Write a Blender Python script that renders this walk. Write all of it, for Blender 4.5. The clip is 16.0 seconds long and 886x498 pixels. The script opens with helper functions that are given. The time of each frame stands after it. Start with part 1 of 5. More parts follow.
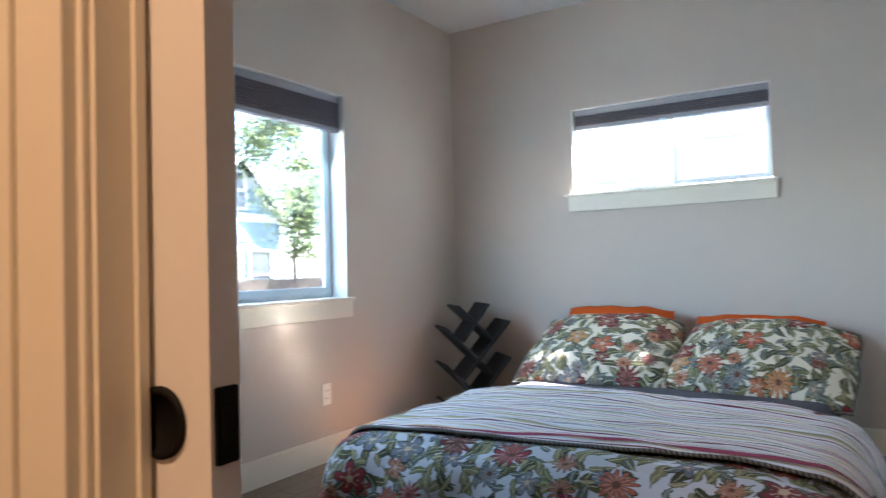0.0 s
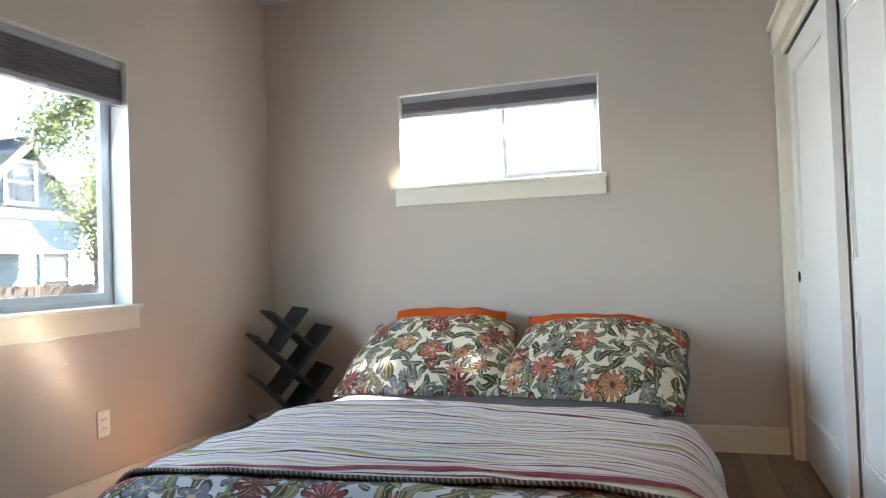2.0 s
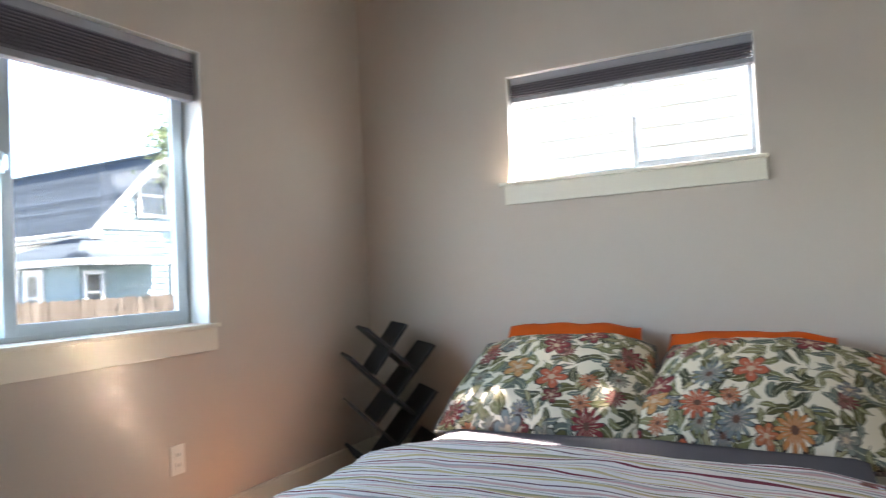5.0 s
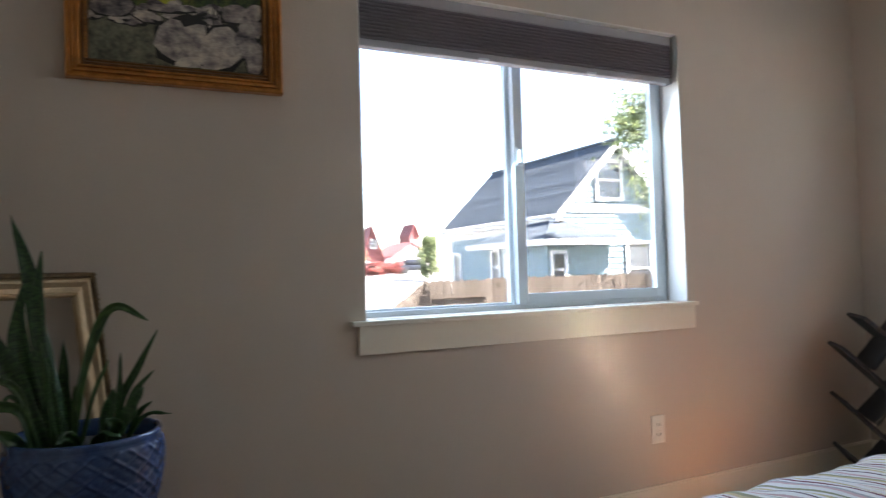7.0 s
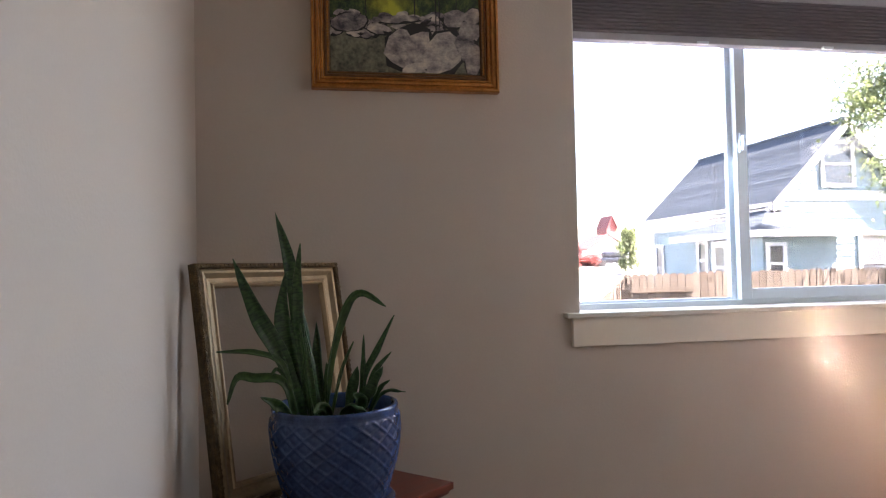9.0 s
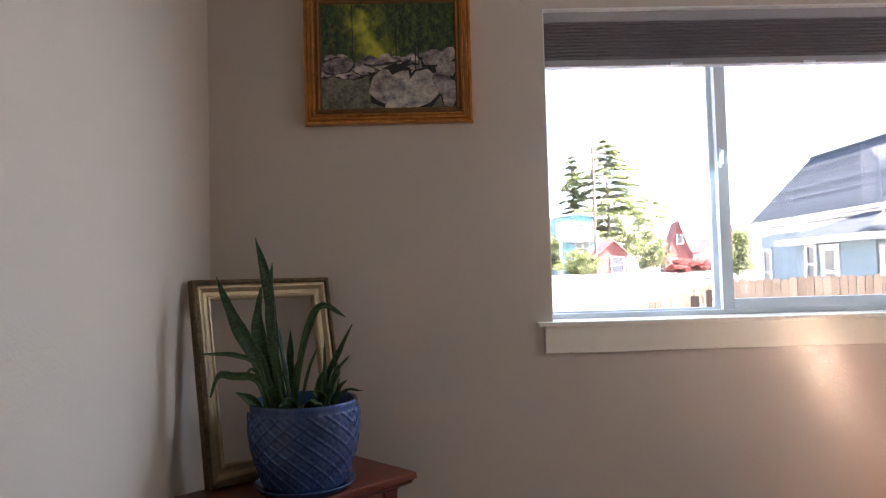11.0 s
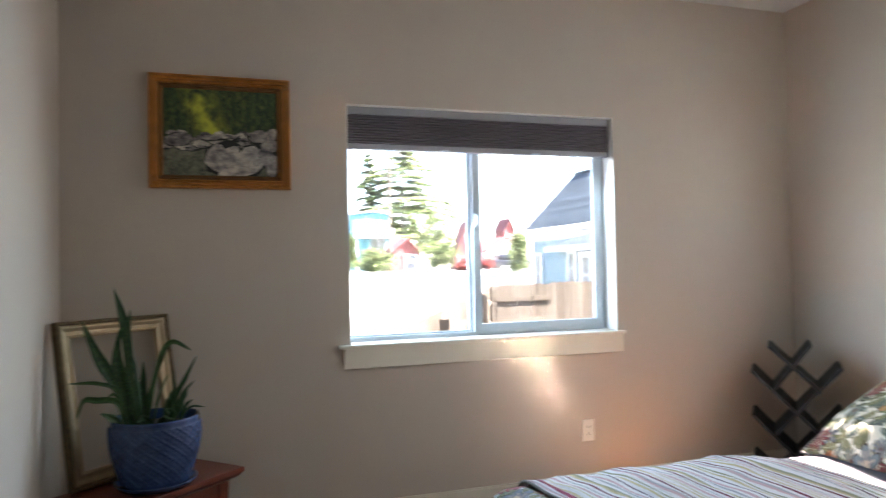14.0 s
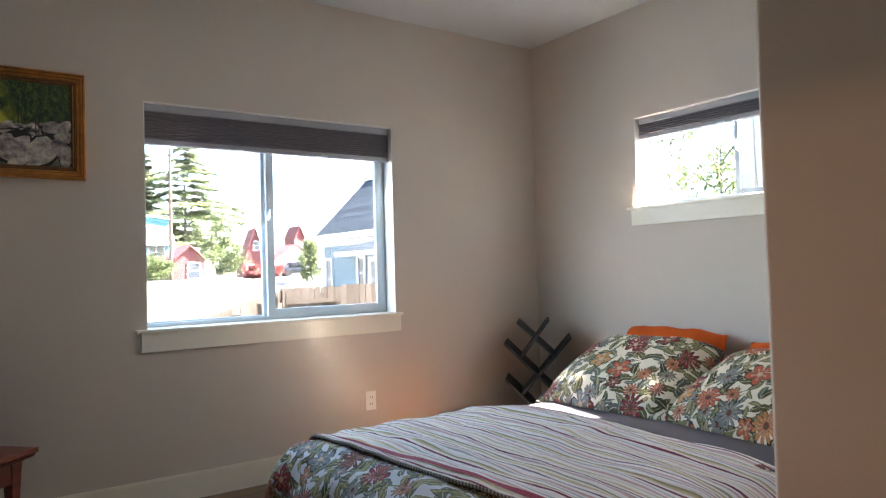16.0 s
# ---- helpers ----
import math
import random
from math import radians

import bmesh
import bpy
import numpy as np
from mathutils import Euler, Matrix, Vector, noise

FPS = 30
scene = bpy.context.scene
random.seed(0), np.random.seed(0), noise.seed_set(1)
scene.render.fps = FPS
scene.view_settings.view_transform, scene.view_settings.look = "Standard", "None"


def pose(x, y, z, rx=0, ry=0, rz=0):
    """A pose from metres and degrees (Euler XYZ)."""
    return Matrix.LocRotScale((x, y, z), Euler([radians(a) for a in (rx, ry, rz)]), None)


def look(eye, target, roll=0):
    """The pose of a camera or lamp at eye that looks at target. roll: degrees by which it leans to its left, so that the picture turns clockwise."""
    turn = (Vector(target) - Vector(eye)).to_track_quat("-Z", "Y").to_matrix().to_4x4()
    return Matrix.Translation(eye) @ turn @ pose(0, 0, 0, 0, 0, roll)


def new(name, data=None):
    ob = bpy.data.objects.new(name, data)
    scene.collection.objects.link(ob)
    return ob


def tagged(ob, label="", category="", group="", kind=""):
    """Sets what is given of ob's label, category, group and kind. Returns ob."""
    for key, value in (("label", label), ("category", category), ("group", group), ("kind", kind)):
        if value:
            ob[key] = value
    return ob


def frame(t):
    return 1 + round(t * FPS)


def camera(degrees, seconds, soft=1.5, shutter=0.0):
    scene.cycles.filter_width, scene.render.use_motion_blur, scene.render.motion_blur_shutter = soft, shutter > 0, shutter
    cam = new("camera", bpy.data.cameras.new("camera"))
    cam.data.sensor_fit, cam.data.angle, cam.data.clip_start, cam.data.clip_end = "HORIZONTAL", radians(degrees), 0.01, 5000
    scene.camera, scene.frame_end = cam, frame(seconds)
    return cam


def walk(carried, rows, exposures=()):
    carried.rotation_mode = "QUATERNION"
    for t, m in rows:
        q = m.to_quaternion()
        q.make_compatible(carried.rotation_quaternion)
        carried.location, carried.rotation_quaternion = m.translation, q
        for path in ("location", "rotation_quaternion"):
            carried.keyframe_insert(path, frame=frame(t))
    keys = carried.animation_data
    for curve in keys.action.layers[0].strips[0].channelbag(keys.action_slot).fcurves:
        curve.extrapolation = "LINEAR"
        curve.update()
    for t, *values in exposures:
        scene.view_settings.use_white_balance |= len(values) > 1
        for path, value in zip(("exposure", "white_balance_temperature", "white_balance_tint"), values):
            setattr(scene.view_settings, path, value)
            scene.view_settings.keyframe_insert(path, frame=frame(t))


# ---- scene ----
cam = camera(65.2, 16.0, 1.2, 0.4)
PATH = [
    (0, (2.589, 0.291, 1.037), (1.530, 1.986, 1.094), -1.5),
    (0.5, (2.538, 0.336, 1.03), (1.736, 2.166, 1.094), -1.8),
    (1, (2.509, 0.43, 1.03), (1.798, 2.298, 1.089), -2.2),
    (1.5, (2.486, 0.564, 1.031), (1.812, 2.447, 1.082), -2.2),
    (2, (2.447, 0.693, 1.023), (1.827, 2.594, 1.07), -2.0),
    (2.5, (2.399, 0.838, 1.025), (1.886, 2.771, 1.071), -1.8),
    (3, (2.396, 1.009, 1.029), (1.94, 2.956, 1.079), -2.1),
    (3.2, (2.404, 1.066, 1.029), (1.974, 3.018, 1.079), -2.1),
    (5.3, (2.227, 1.235, 1.053), (1.12, 2.899, 1.126), -2.7),
    (5.5, (2.214, 1.223, 1.052), (0.979, 2.794, 1.129), -2.4),
    (6, (2.226, 1.201, 1.049), (0.742, 2.539, 1.124), -2.0),
    (6.5, (2.219, 1.151, 1.033), (0.57, 2.281, 1.105), -1.8),
    (7, (2.218, 1.104, 1.045), (0.429, 1.996, 1.112), -1.7),
    (7.5, (2.214, 1.054, 1.047), (0.332, 1.726, 1.116), -1.6),
    (8, (2.218, 1.022, 1.053), (0.277, 1.5, 1.125), -1.7),
    (8.5, (2.21, 1.001, 1.056), (0.251, 1.4, 1.118), -1.1),
    (9, (2.24, 1.031, 1.045), (0.274, 1.393, 1.104), -1.2),
    (9.2, (2.254, 1.059, 1.041), (0.287, 1.412, 1.099), -1.2),
    (11.3, (2.601, 1.466, 1.073), (0.603, 1.47, 1.157), -1.5),
    (11.5, (2.643, 1.455, 1.083), (0.644, 1.437, 1.164), -1.4),
    (12, (2.761, 1.421, 1.12), (0.762, 1.389, 1.185), -1.1),
    (12.5, (2.934, 1.393, 1.189), (0.935, 1.356, 1.237), -1.0),
    (13, (3.116, 1.336, 1.222), (1.12, 1.442, 1.279), -0.9),
    (13.5, (3.262, 1.312, 1.228), (1.286, 1.616, 1.287), -1.2),
    (14, (3.309, 1.298, 1.253), (1.41, 1.924, 1.305), -1.2),
    (14.5, (3.359, 1.251, 1.228), (1.603, 2.207, 1.282), -1.1),
    (15, (3.442, 1.221, 1.207), (1.783, 2.337, 1.265), -1.6),
    (15.5, (3.562, 1.182, 1.187), (1.929, 2.334, 1.246), -1.7),
    (16, (3.732, 1.104, 1.145), (2.103, 2.263, 1.206), -1.7),
]
walk(cam, [(t, look(eye, target, roll)) for t, eye, target, roll in PATH], [(0, 6.79, 6140, 15), (0.5, 6.73, 6240, 15), (1.2, 6.8, 7130, 17), (3.2, 6.81, 7200, 18), (5.5, 6.43, 7170, 20), (6, 6.22, 7190, 20), (6.8, 6.4, 7240, 21), (8, 6.53, 7540, 28), (9, 6.88, 7640, 32), (11.5, 6.83, 7620, 30), (12.5, 6.89, 7490, 27), (13.7, 6.95, 7270, 21), (14.6, 6.84, 7190, 20), (16, 6.67, 7170, 20)])


# ---- light ----
SUN = Vector((0.41, 0.71, 1.0)).normalized()          # towards the sun
world = bpy.data.worlds.new("sky")
scene.world = world
world.use_nodes = True
sky = world.node_tree.nodes.new("ShaderNodeTexSky")
sky.sky_type = "NISHITA"
sky.sun_disc = False
sky.sun_elevation = math.asin(SUN.z)
sky.sun_rotation = math.atan2(SUN.x, SUN.y)
world.node_tree.links.new(sky.outputs[0], world.node_tree.nodes["Background"].inputs[0])
world.node_tree.nodes["Background"].inputs[1].default_value = 0.07
sun = new("sun", bpy.data.lights.new("sun", "SUN"))
sun.data.energy, sun.data.angle, sun.data.color = 5.0, radians(0.6), (1.0, 0.965, 0.915)
sun.matrix_basis = look(SUN * 30, (0, 0, 0))


def window_light(name, at, target, w, h, power, col):
    lamp = new(name, bpy.data.lights.new(name, "AREA"))
    lamp.data.shape, lamp.data.size, lamp.data.size_y, lamp.data.energy, lamp.data.color = "RECTANGLE", w, h, power, col
    lamp.matrix_basis = look(at, target)
    return lamp


# Lamps added at the openings to boost the sky's light indoors.
window_light("west_window_skylight", (-0.17, 2.65, 1.36), (1.0, 2.75, 0.82), 1.40, 0.90, 0.46, (0.50, 0.79, 1.0))
window_light("north_window_skylight", (1.515, 4.77, 1.74), (1.515, 4.0, 1.22), 1.14, 0.40, 0.15, (0.78, 0.90, 1.0))
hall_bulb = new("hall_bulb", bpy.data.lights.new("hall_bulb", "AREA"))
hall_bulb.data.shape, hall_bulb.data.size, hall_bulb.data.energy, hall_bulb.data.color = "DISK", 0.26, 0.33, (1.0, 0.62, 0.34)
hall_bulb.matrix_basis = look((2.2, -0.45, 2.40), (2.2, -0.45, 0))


scene.cycles.caustics_reflective, scene.cycles.blur_glossy = True, 0.0


# ---- materials ----
def nd(nt, kind, *ins, op="", out=0):
    """A node with its inputs set in order (None: leave), and its output socket."""
    n = nt.nodes.new(kind)
    if op and kind in ("ShaderNodeMath", "ShaderNodeVectorMath"):
        n.operation = op
    for i, v in enumerate(ins):
        if v is None:
            continue
        if isinstance(v, bpy.types.NodeSocket):
            nt.links.new(v, n.inputs[i])
        else:
            n.inputs[i].default_value = v
    return n.outputs[out]


def math_of(nt, op, a, b=None, c=None):
    return nd(nt, "ShaderNodeMath", a, b, c, op=op)


def blend(nt, fac, a, b):
    n = nt.nodes.new("ShaderNodeMix")
    n.data_type = "RGBA"
    for i, v in ((0, fac), (6, a), (7, b)):
        if isinstance(v, bpy.types.NodeSocket):
            nt.links.new(v, n.inputs[i])
        else:
            n.inputs[i].default_value = v if i == 0 else (*v, 1)
    return n.outputs[2]


def ramp(nt, fac, stops, constant=False):
    n = nt.nodes.new("ShaderNodeValToRGB")
    r = n.color_ramp
    r.interpolation = "CONSTANT" if constant else "LINEAR"
    for i, (p, c) in enumerate(stops):
        e = r.elements[i] if i < 2 else r.elements.new(p)
        e.position, e.color = p, (*c, 1)
    nt.links.new(fac, n.inputs[0])
    return n.outputs[0]


def noise_of(nt, vec, scale, detail=3.0, rough=0.55):
    n = nt.nodes.new("ShaderNodeTexNoise")
    nt.links.new(vec, n.inputs["Vector"])
    n.inputs["Scale"].default_value, n.inputs["Detail"].default_value, n.inputs["Roughness"].default_value = scale, detail, rough
    return n.outputs["Fac"]


def start(name):
    m = bpy.data.materials.new(name)
    m.use_nodes = True
    nt = m.node_tree
    return m, nt, nt.nodes["Principled BSDF"]


def coords(nt, which="Object"):
    return nt.nodes.new("ShaderNodeTexCoord").outputs[which]


def stretch(nt, vec, sx, sy, sz):
    return nd(nt, "ShaderNodeVectorMath", vec, (sx, sy, sz), op="MULTIPLY")


def bump(nt, b, height, strength, distance=0.002):
    n = nt.nodes.new("ShaderNodeBump")
    n.inputs["Strength"].default_value, n.inputs["Distance"].default_value = strength, distance
    nt.links.new(height, n.inputs["Height"])
    nt.links.new(n.outputs[0], b.inputs["Normal"])


def surface(name, col, rough=0.6, metal=0.0, vary=0.12, scale=3.0, grain=120.0, relief=0.15, depth=0.001, spec=0.5):
    """Paint, plastic, cloth or metal: a colour with broad patches, fine grain and relief."""
    m, nt, b = start(name)
    v = coords(nt)
    big, fine = noise_of(nt, v, scale), noise_of(nt, v, grain, 2)
    dark = tuple(c * (1 - vary) for c in col)
    lite = tuple(min(1, c * (1 + vary)) for c in col)
    both = math_of(nt, "ADD", math_of(nt, "MULTIPLY", big, 0.65), math_of(nt, "MULTIPLY", fine, 0.35))
    nt.links.new(ramp(nt, both, ((0.3, dark), (0.7, lite))), b.inputs["Base Color"])
    nt.links.new(math_of(nt, "ADD", math_of(nt, "MULTIPLY", big, 0.16), rough - 0.08), b.inputs["Roughness"])
    b.inputs["Metallic"].default_value = metal
    b.inputs["Specular IOR Level"].default_value = spec
    bump(nt, b, fine, relief, depth)
    return m


def wood(name, dark, lite, along=0, rough=0.35, fine=1.0, jitter=0.35):
    """Grain that runs along one axis of the piece, each piece a little different."""
    m, nt, b = start(name)
    v = coords(nt)
    rand = nt.nodes.new("ShaderNodeObjectInfo").outputs["Random"]
    shifted = nd(nt, "ShaderNodeVectorMath", v, nd(nt, "ShaderNodeCombineXYZ", math_of(nt, "MULTIPLY", rand, 37.0), math_of(nt, "MULTIPLY", rand, 11.0), rand), op="ADD")
    k = [26.0 * fine] * 3
    k[along] = 1.6 * fine
    g = noise_of(nt, stretch(nt, shifted, *k), 1.0, 5, 0.6)
    k2 = [160.0 * fine] * 3
    k2[along] = 5.0
    f = noise_of(nt, stretch(nt, shifted, *k2), 1.0, 2)
    mixv = math_of(nt, "ADD", math_of(nt, "MULTIPLY", g, 0.7), math_of(nt, "MULTIPLY", f, 0.3))
    mixv = math_of(nt, "ADD", mixv, math_of(nt, "MULTIPLY", math_of(nt, "SUBTRACT", rand, 0.5), jitter))
    nt.links.new(ramp(nt, mixv, ((0.28, dark), (0.72, lite))), b.inputs["Base Color"])
    nt.links.new(math_of(nt, "ADD", math_of(nt, "MULTIPLY", g, 0.15), rough - 0.07), b.inputs["Roughness"])
    bump(nt, b, mixv, 0.12, 0.0008)
    return m


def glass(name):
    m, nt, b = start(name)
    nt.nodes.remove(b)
    # Dark tint stands in for a dimmer outdoors in the view.
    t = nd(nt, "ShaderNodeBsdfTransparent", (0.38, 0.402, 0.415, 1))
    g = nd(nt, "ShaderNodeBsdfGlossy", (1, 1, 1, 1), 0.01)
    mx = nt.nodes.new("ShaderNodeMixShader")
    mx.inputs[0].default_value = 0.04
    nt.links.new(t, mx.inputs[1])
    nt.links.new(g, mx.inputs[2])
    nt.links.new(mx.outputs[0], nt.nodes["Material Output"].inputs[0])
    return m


def blossoms(nt, uv, col, scale, radius, share, palette, seed):
    """Lays one sort of daisy or five-petal flower over a colour."""
    moved = nd(nt, "ShaderNodeVectorMath", uv, (seed, seed * 0.7, 0), op="ADD")
    vor = nt.nodes.new("ShaderNodeTexVoronoi")
    vor.voronoi_dimensions = "2D"
    vor.inputs["Scale"].default_value, vor.inputs["Randomness"].default_value = scale, 0.72
    nt.links.new(moved, vor.inputs["Vector"])
    d = nd(nt, "ShaderNodeVectorMath", moved, vor.outputs["Position"], op="SUBTRACT")
    sep = nt.nodes.new("ShaderNodeSeparateXYZ")
    nt.links.new(d, sep.inputs[0])
    rgb = nt.nodes.new("ShaderNodeSeparateXYZ")
    nt.links.new(vor.outputs["Color"], rgb.inputs[0])
    r = nd(nt, "ShaderNodeVectorMath", d, op="LENGTH", out=1)
    ang = math_of(nt, "ADD", math_of(nt, "ARCTAN2", sep.outputs[1], sep.outputs[0]), math_of(nt, "MULTIPLY", rgb.outputs[1], 6.28))
    count = math_of(nt, "ADD", math_of(nt, "MULTIPLY", math_of(nt, "GREATER_THAN", rgb.outputs[2], 0.5), 7.0), 5.0)
    wave = math_of(nt, "POWER", math_of(nt, "ABSOLUTE", math_of(nt, "COSINE", math_of(nt, "MULTIPLY", ang, math_of(nt, "MULTIPLY", count, 0.5)))), 0.75)
    edge = math_of(nt, "MULTIPLY", math_of(nt, "ADD", math_of(nt, "MULTIPLY", wave, 0.72), 0.28), radius)
    shown = math_of(nt, "LESS_THAN", rgb.outputs[0], share)
    inside = math_of(nt, "MULTIPLY", math_of(nt, "LESS_THAN", r, edge), shown)
    rim = math_of(nt, "MULTIPLY", math_of(nt, "LESS_THAN", r, math_of(nt, "MULTIPLY", edge, 1.12)), shown)
    core = math_of(nt, "MULTIPLY", math_of(nt, "LESS_THAN", r, radius * 0.22), shown)
    tint = ramp(nt, rgb.outputs[1], [(i / len(palette), c) for i, c in enumerate(palette)], True)
    shade = math_of(nt, "MULTIPLY", r, 0.8 / radius)
    petal = blend(nt, shade, blend(nt, 0.45, tint, (0.12, 0.03, 0.02)), tint)
    col = blend(nt, rim, col, (0.030, 0.016, 0.012))
    vein = math_of(nt, "MULTIPLY", math_of(nt, "GREATER_THAN", wave, 0.955), math_of(nt, "LESS_THAN", r, radius * 0.62))
    petal = blend(nt, math_of(nt, "MULTIPLY", vein, 0.55), petal, (0.55, 0.42, 0.30))
    col = blend(nt, inside, col, petal)
    return blend(nt, core, col, blend(nt, math_of(nt, "LESS_THAN", rgb.outputs[2], 0.5), (0.11, 0.045, 0.025), (0.50, 0.36, 0.24)))


def leaves_layer(nt, uv, col, scale, a, b, share, palette, seed):
    moved = nd(nt, "ShaderNodeVectorMath", uv, (seed, seed * 1.3, 0), op="ADD")
    vor = nt.nodes.new("ShaderNodeTexVoronoi")
    vor.voronoi_dimensions = "2D"
    vor.inputs["Scale"].default_value, vor.inputs["Randomness"].default_value = scale, 0.85
    nt.links.new(moved, vor.inputs["Vector"])
    d = nd(nt, "ShaderNodeVectorMath", moved, vor.outputs["Position"], op="SUBTRACT")
    rgb = nt.nodes.new("ShaderNodeSeparateXYZ")
    nt.links.new(vor.outputs["Color"], rgb.inputs[0])
    rot = nt.nodes.new("ShaderNodeVectorRotate")
    rot.rotation_type = "Z_AXIS"
    nt.links.new(d, rot.inputs["Vector"])
    nt.links.new(math_of(nt, "MULTIPLY", rgb.outputs[1], 6.28), rot.inputs["Angle"])
    sep = nt.nodes.new("ShaderNodeSeparateXYZ")
    nt.links.new(rot.outputs[0], sep.inputs[0])
    x = math_of(nt, "DIVIDE", sep.outputs[0], a)
    bend = math_of(nt, "MULTIPLY", math_of(nt, "MULTIPLY", x, x), b * 0.8)
    yy = math_of(nt, "SUBTRACT", sep.outputs[1], bend)
    taper = math_of(nt, "MAXIMUM", math_of(nt, "SUBTRACT", 1.0, math_of(nt, "MULTIPLY", x, x)), 0.0)
    lim = math_of(nt, "MULTIPLY", taper, b)
    off = math_of(nt, "ABSOLUTE", yy)
    shown = math_of(nt, "LESS_THAN", rgb.outputs[0], share)
    inside = math_of(nt, "MULTIPLY", math_of(nt, "LESS_THAN", off, lim), shown)
    rim = math_of(nt, "MULTIPLY", math_of(nt, "LESS_THAN", math_of(nt, "SUBTRACT", off, 0.0023), lim), shown)
    rib = math_of(nt, "MULTIPLY", inside, math_of(nt, "LESS_THAN", off, 0.0011))
    tint = ramp(nt, rgb.outputs[2], [(i / len(palette), c) for i, c in enumerate(palette)], True)
    col = blend(nt, math_of(nt, "MULTIPLY", rim, math_of(nt, "LESS_THAN", taper, 0.98)), col, (0.018, 0.018, 0.010))
    col = blend(nt, inside, col, tint)
    return blend(nt, rib, col, (0.50, 0.48, 0.33))


def floral(name, ground, small, large):
    m, nt, b = start(name)
    uv = coords(nt, "UV")
    wob = nt.nodes.new("ShaderNodeTexNoise")
    nt.links.new(uv, wob.inputs["Vector"])
    wob.inputs["Scale"].default_value = 30.0
    uvw = nd(nt, "ShaderNodeVectorMath", uv, nd(nt, "ShaderNodeVectorMath", nd(nt, "ShaderNodeVectorMath", wob.outputs["Color"], (0.5, 0.5, 0.5), op="SUBTRACT"), (0.009, 0.009, 0), op="MULTIPLY"), op="ADD")
    greens = [(0.085, 0.078, 0.022), (0.15, 0.145, 0.055), (0.095, 0.115, 0.090), (0.040, 0.043, 0.016), (0.21, 0.19, 0.09)]
    col = leaves_layer(nt, uvw, blend(nt, 0.0, ground, ground), 12.0, 0.048, 0.017, 0.97, greens, 3.1)
    col = leaves_layer(nt, uvw, col, 11.0, 0.050, 0.017, 0.85, greens[::-1], 7.7)
    col = leaves_layer(nt, uvw, col, 17.0, 0.032, 0.010, 0.75, [(0.10, 0.125, 0.115), (0.17, 0.16, 0.06), (0.27, 0.23, 0.11)], 1.9)
    col = blossoms(nt, uvw, col, 8.2, 0.040, 0.55, small, 5.3)
    col = blossoms(nt, uvw, col, 5.4, 0.064, 0.80, large, 9.4)
    weave = noise_of(nt, uv, 900.0, 1)
    nt.links.new(blend(nt, math_of(nt, "MULTIPLY", weave, 0.22), col, (0.09, 0.08, 0.07)), b.inputs["Base Color"])
    b.inputs["Roughness"].default_value = 0.85
    b.inputs["Specular IOR Level"].default_value = 0.30
    bump(nt, b, math_of(nt, "ADD", weave, math_of(nt, "MULTIPLY", noise_of(nt, uv, 14.0, 3), 4.0)), 0.35, 0.002)
    return m


def striped(name):
    m, nt, b = start(name)
    uv = coords(nt, "UV")
    sep = nt.nodes.new("ShaderNodeSeparateXYZ")
    nt.links.new(uv, sep.inputs[0])
    sway = noise_of(nt, stretch(nt, uv, 2.2, 5.0, 1.0), 1.0, 3)
    v = math_of(nt, "ADD", sep.outputs[1], math_of(nt, "MULTIPLY", math_of(nt, "SUBTRACT", sway, 0.5), 0.05))
    white, pink, tan, olive, red, grey, plum = (0.84, 0.79, 0.78), (0.66, 0.43, 0.43), (0.62, 0.50, 0.29), (0.34, 0.32, 0.20), (0.20, 0.025, 0.05), (0.42, 0.40, 0.42), (0.13, 0.045, 0.08)
    bands = [white, tan, white, red, white, grey, pink, white, olive, white, tan, white, plum, white, pink, white, grey, white, olive, tan, white, red, white, grey, white, pink, white, tan]
    wide = [26, 13, 18, 11, 12, 9, 14, 24, 12, 10, 15, 22, 8, 18, 14, 10, 9, 24, 10, 12, 14, 12, 20, 8, 16, 12, 18, 10]
    stops, at = [], 0.0
    for c, w in zip(bands, wide):
        stops.append((at / sum(wide), c))
        at += w
    col = ramp(nt, math_of(nt, "FRACT", math_of(nt, "DIVIDE", v, 0.37)), stops, True)
    thread = noise_of(nt, stretch(nt, uv, 120.0, 900.0, 1.0), 1.0, 2)
    slub = noise_of(nt, stretch(nt, uv, 3.0, 160.0, 1.0), 1.0, 3)
    col = blend(nt, math_of(nt, "MULTIPLY", math_of(nt, "GREATER_THAN", slub, 0.64), 0.40), col, (0.30, 0.25, 0.25))
    nt.links.new(blend(nt, math_of(nt, "MULTIPLY", thread, 0.06), col, (0.2, 0.18, 0.2)), b.inputs["Base Color"])
    b.inputs["Roughness"].default_value = 0.8
    b.inputs["Specular IOR Level"].default_value = 0.25
    bump(nt, b, math_of(nt, "ADD", thread, math_of(nt, "MULTIPLY", noise_of(nt, stretch(nt, uv, 4.0, 34.0, 1.0), 1.0, 3), 6.0)), 0.9, 0.006)
    return m


def braid(name):
    m, nt, b = start(name)
    uv = coords(nt, "UV")
    sep = nt.nodes.new("ShaderNodeSeparateXYZ")
    nt.links.new(uv, sep.inputs[0])
    s = math_of(nt, "FRACT", math_of(nt, "ADD", math_of(nt, "MULTIPLY", sep.outputs[0], 62.0), math_of(nt, "MULTIPLY", sep.outputs[1], 1.0)))
    nt.links.new(ramp(nt, s, ((0.0, (0.05, 0.045, 0.05)), (0.62, (0.27, 0.24, 0.19))), True), b.inputs["Base Color"])
    b.inputs["Roughness"].default_value = 0.8
    bump(nt, b, math_of(nt, "SINE", math_of(nt, "MULTIPLY", s, 6.28)), 0.6, 0.003)
    return m


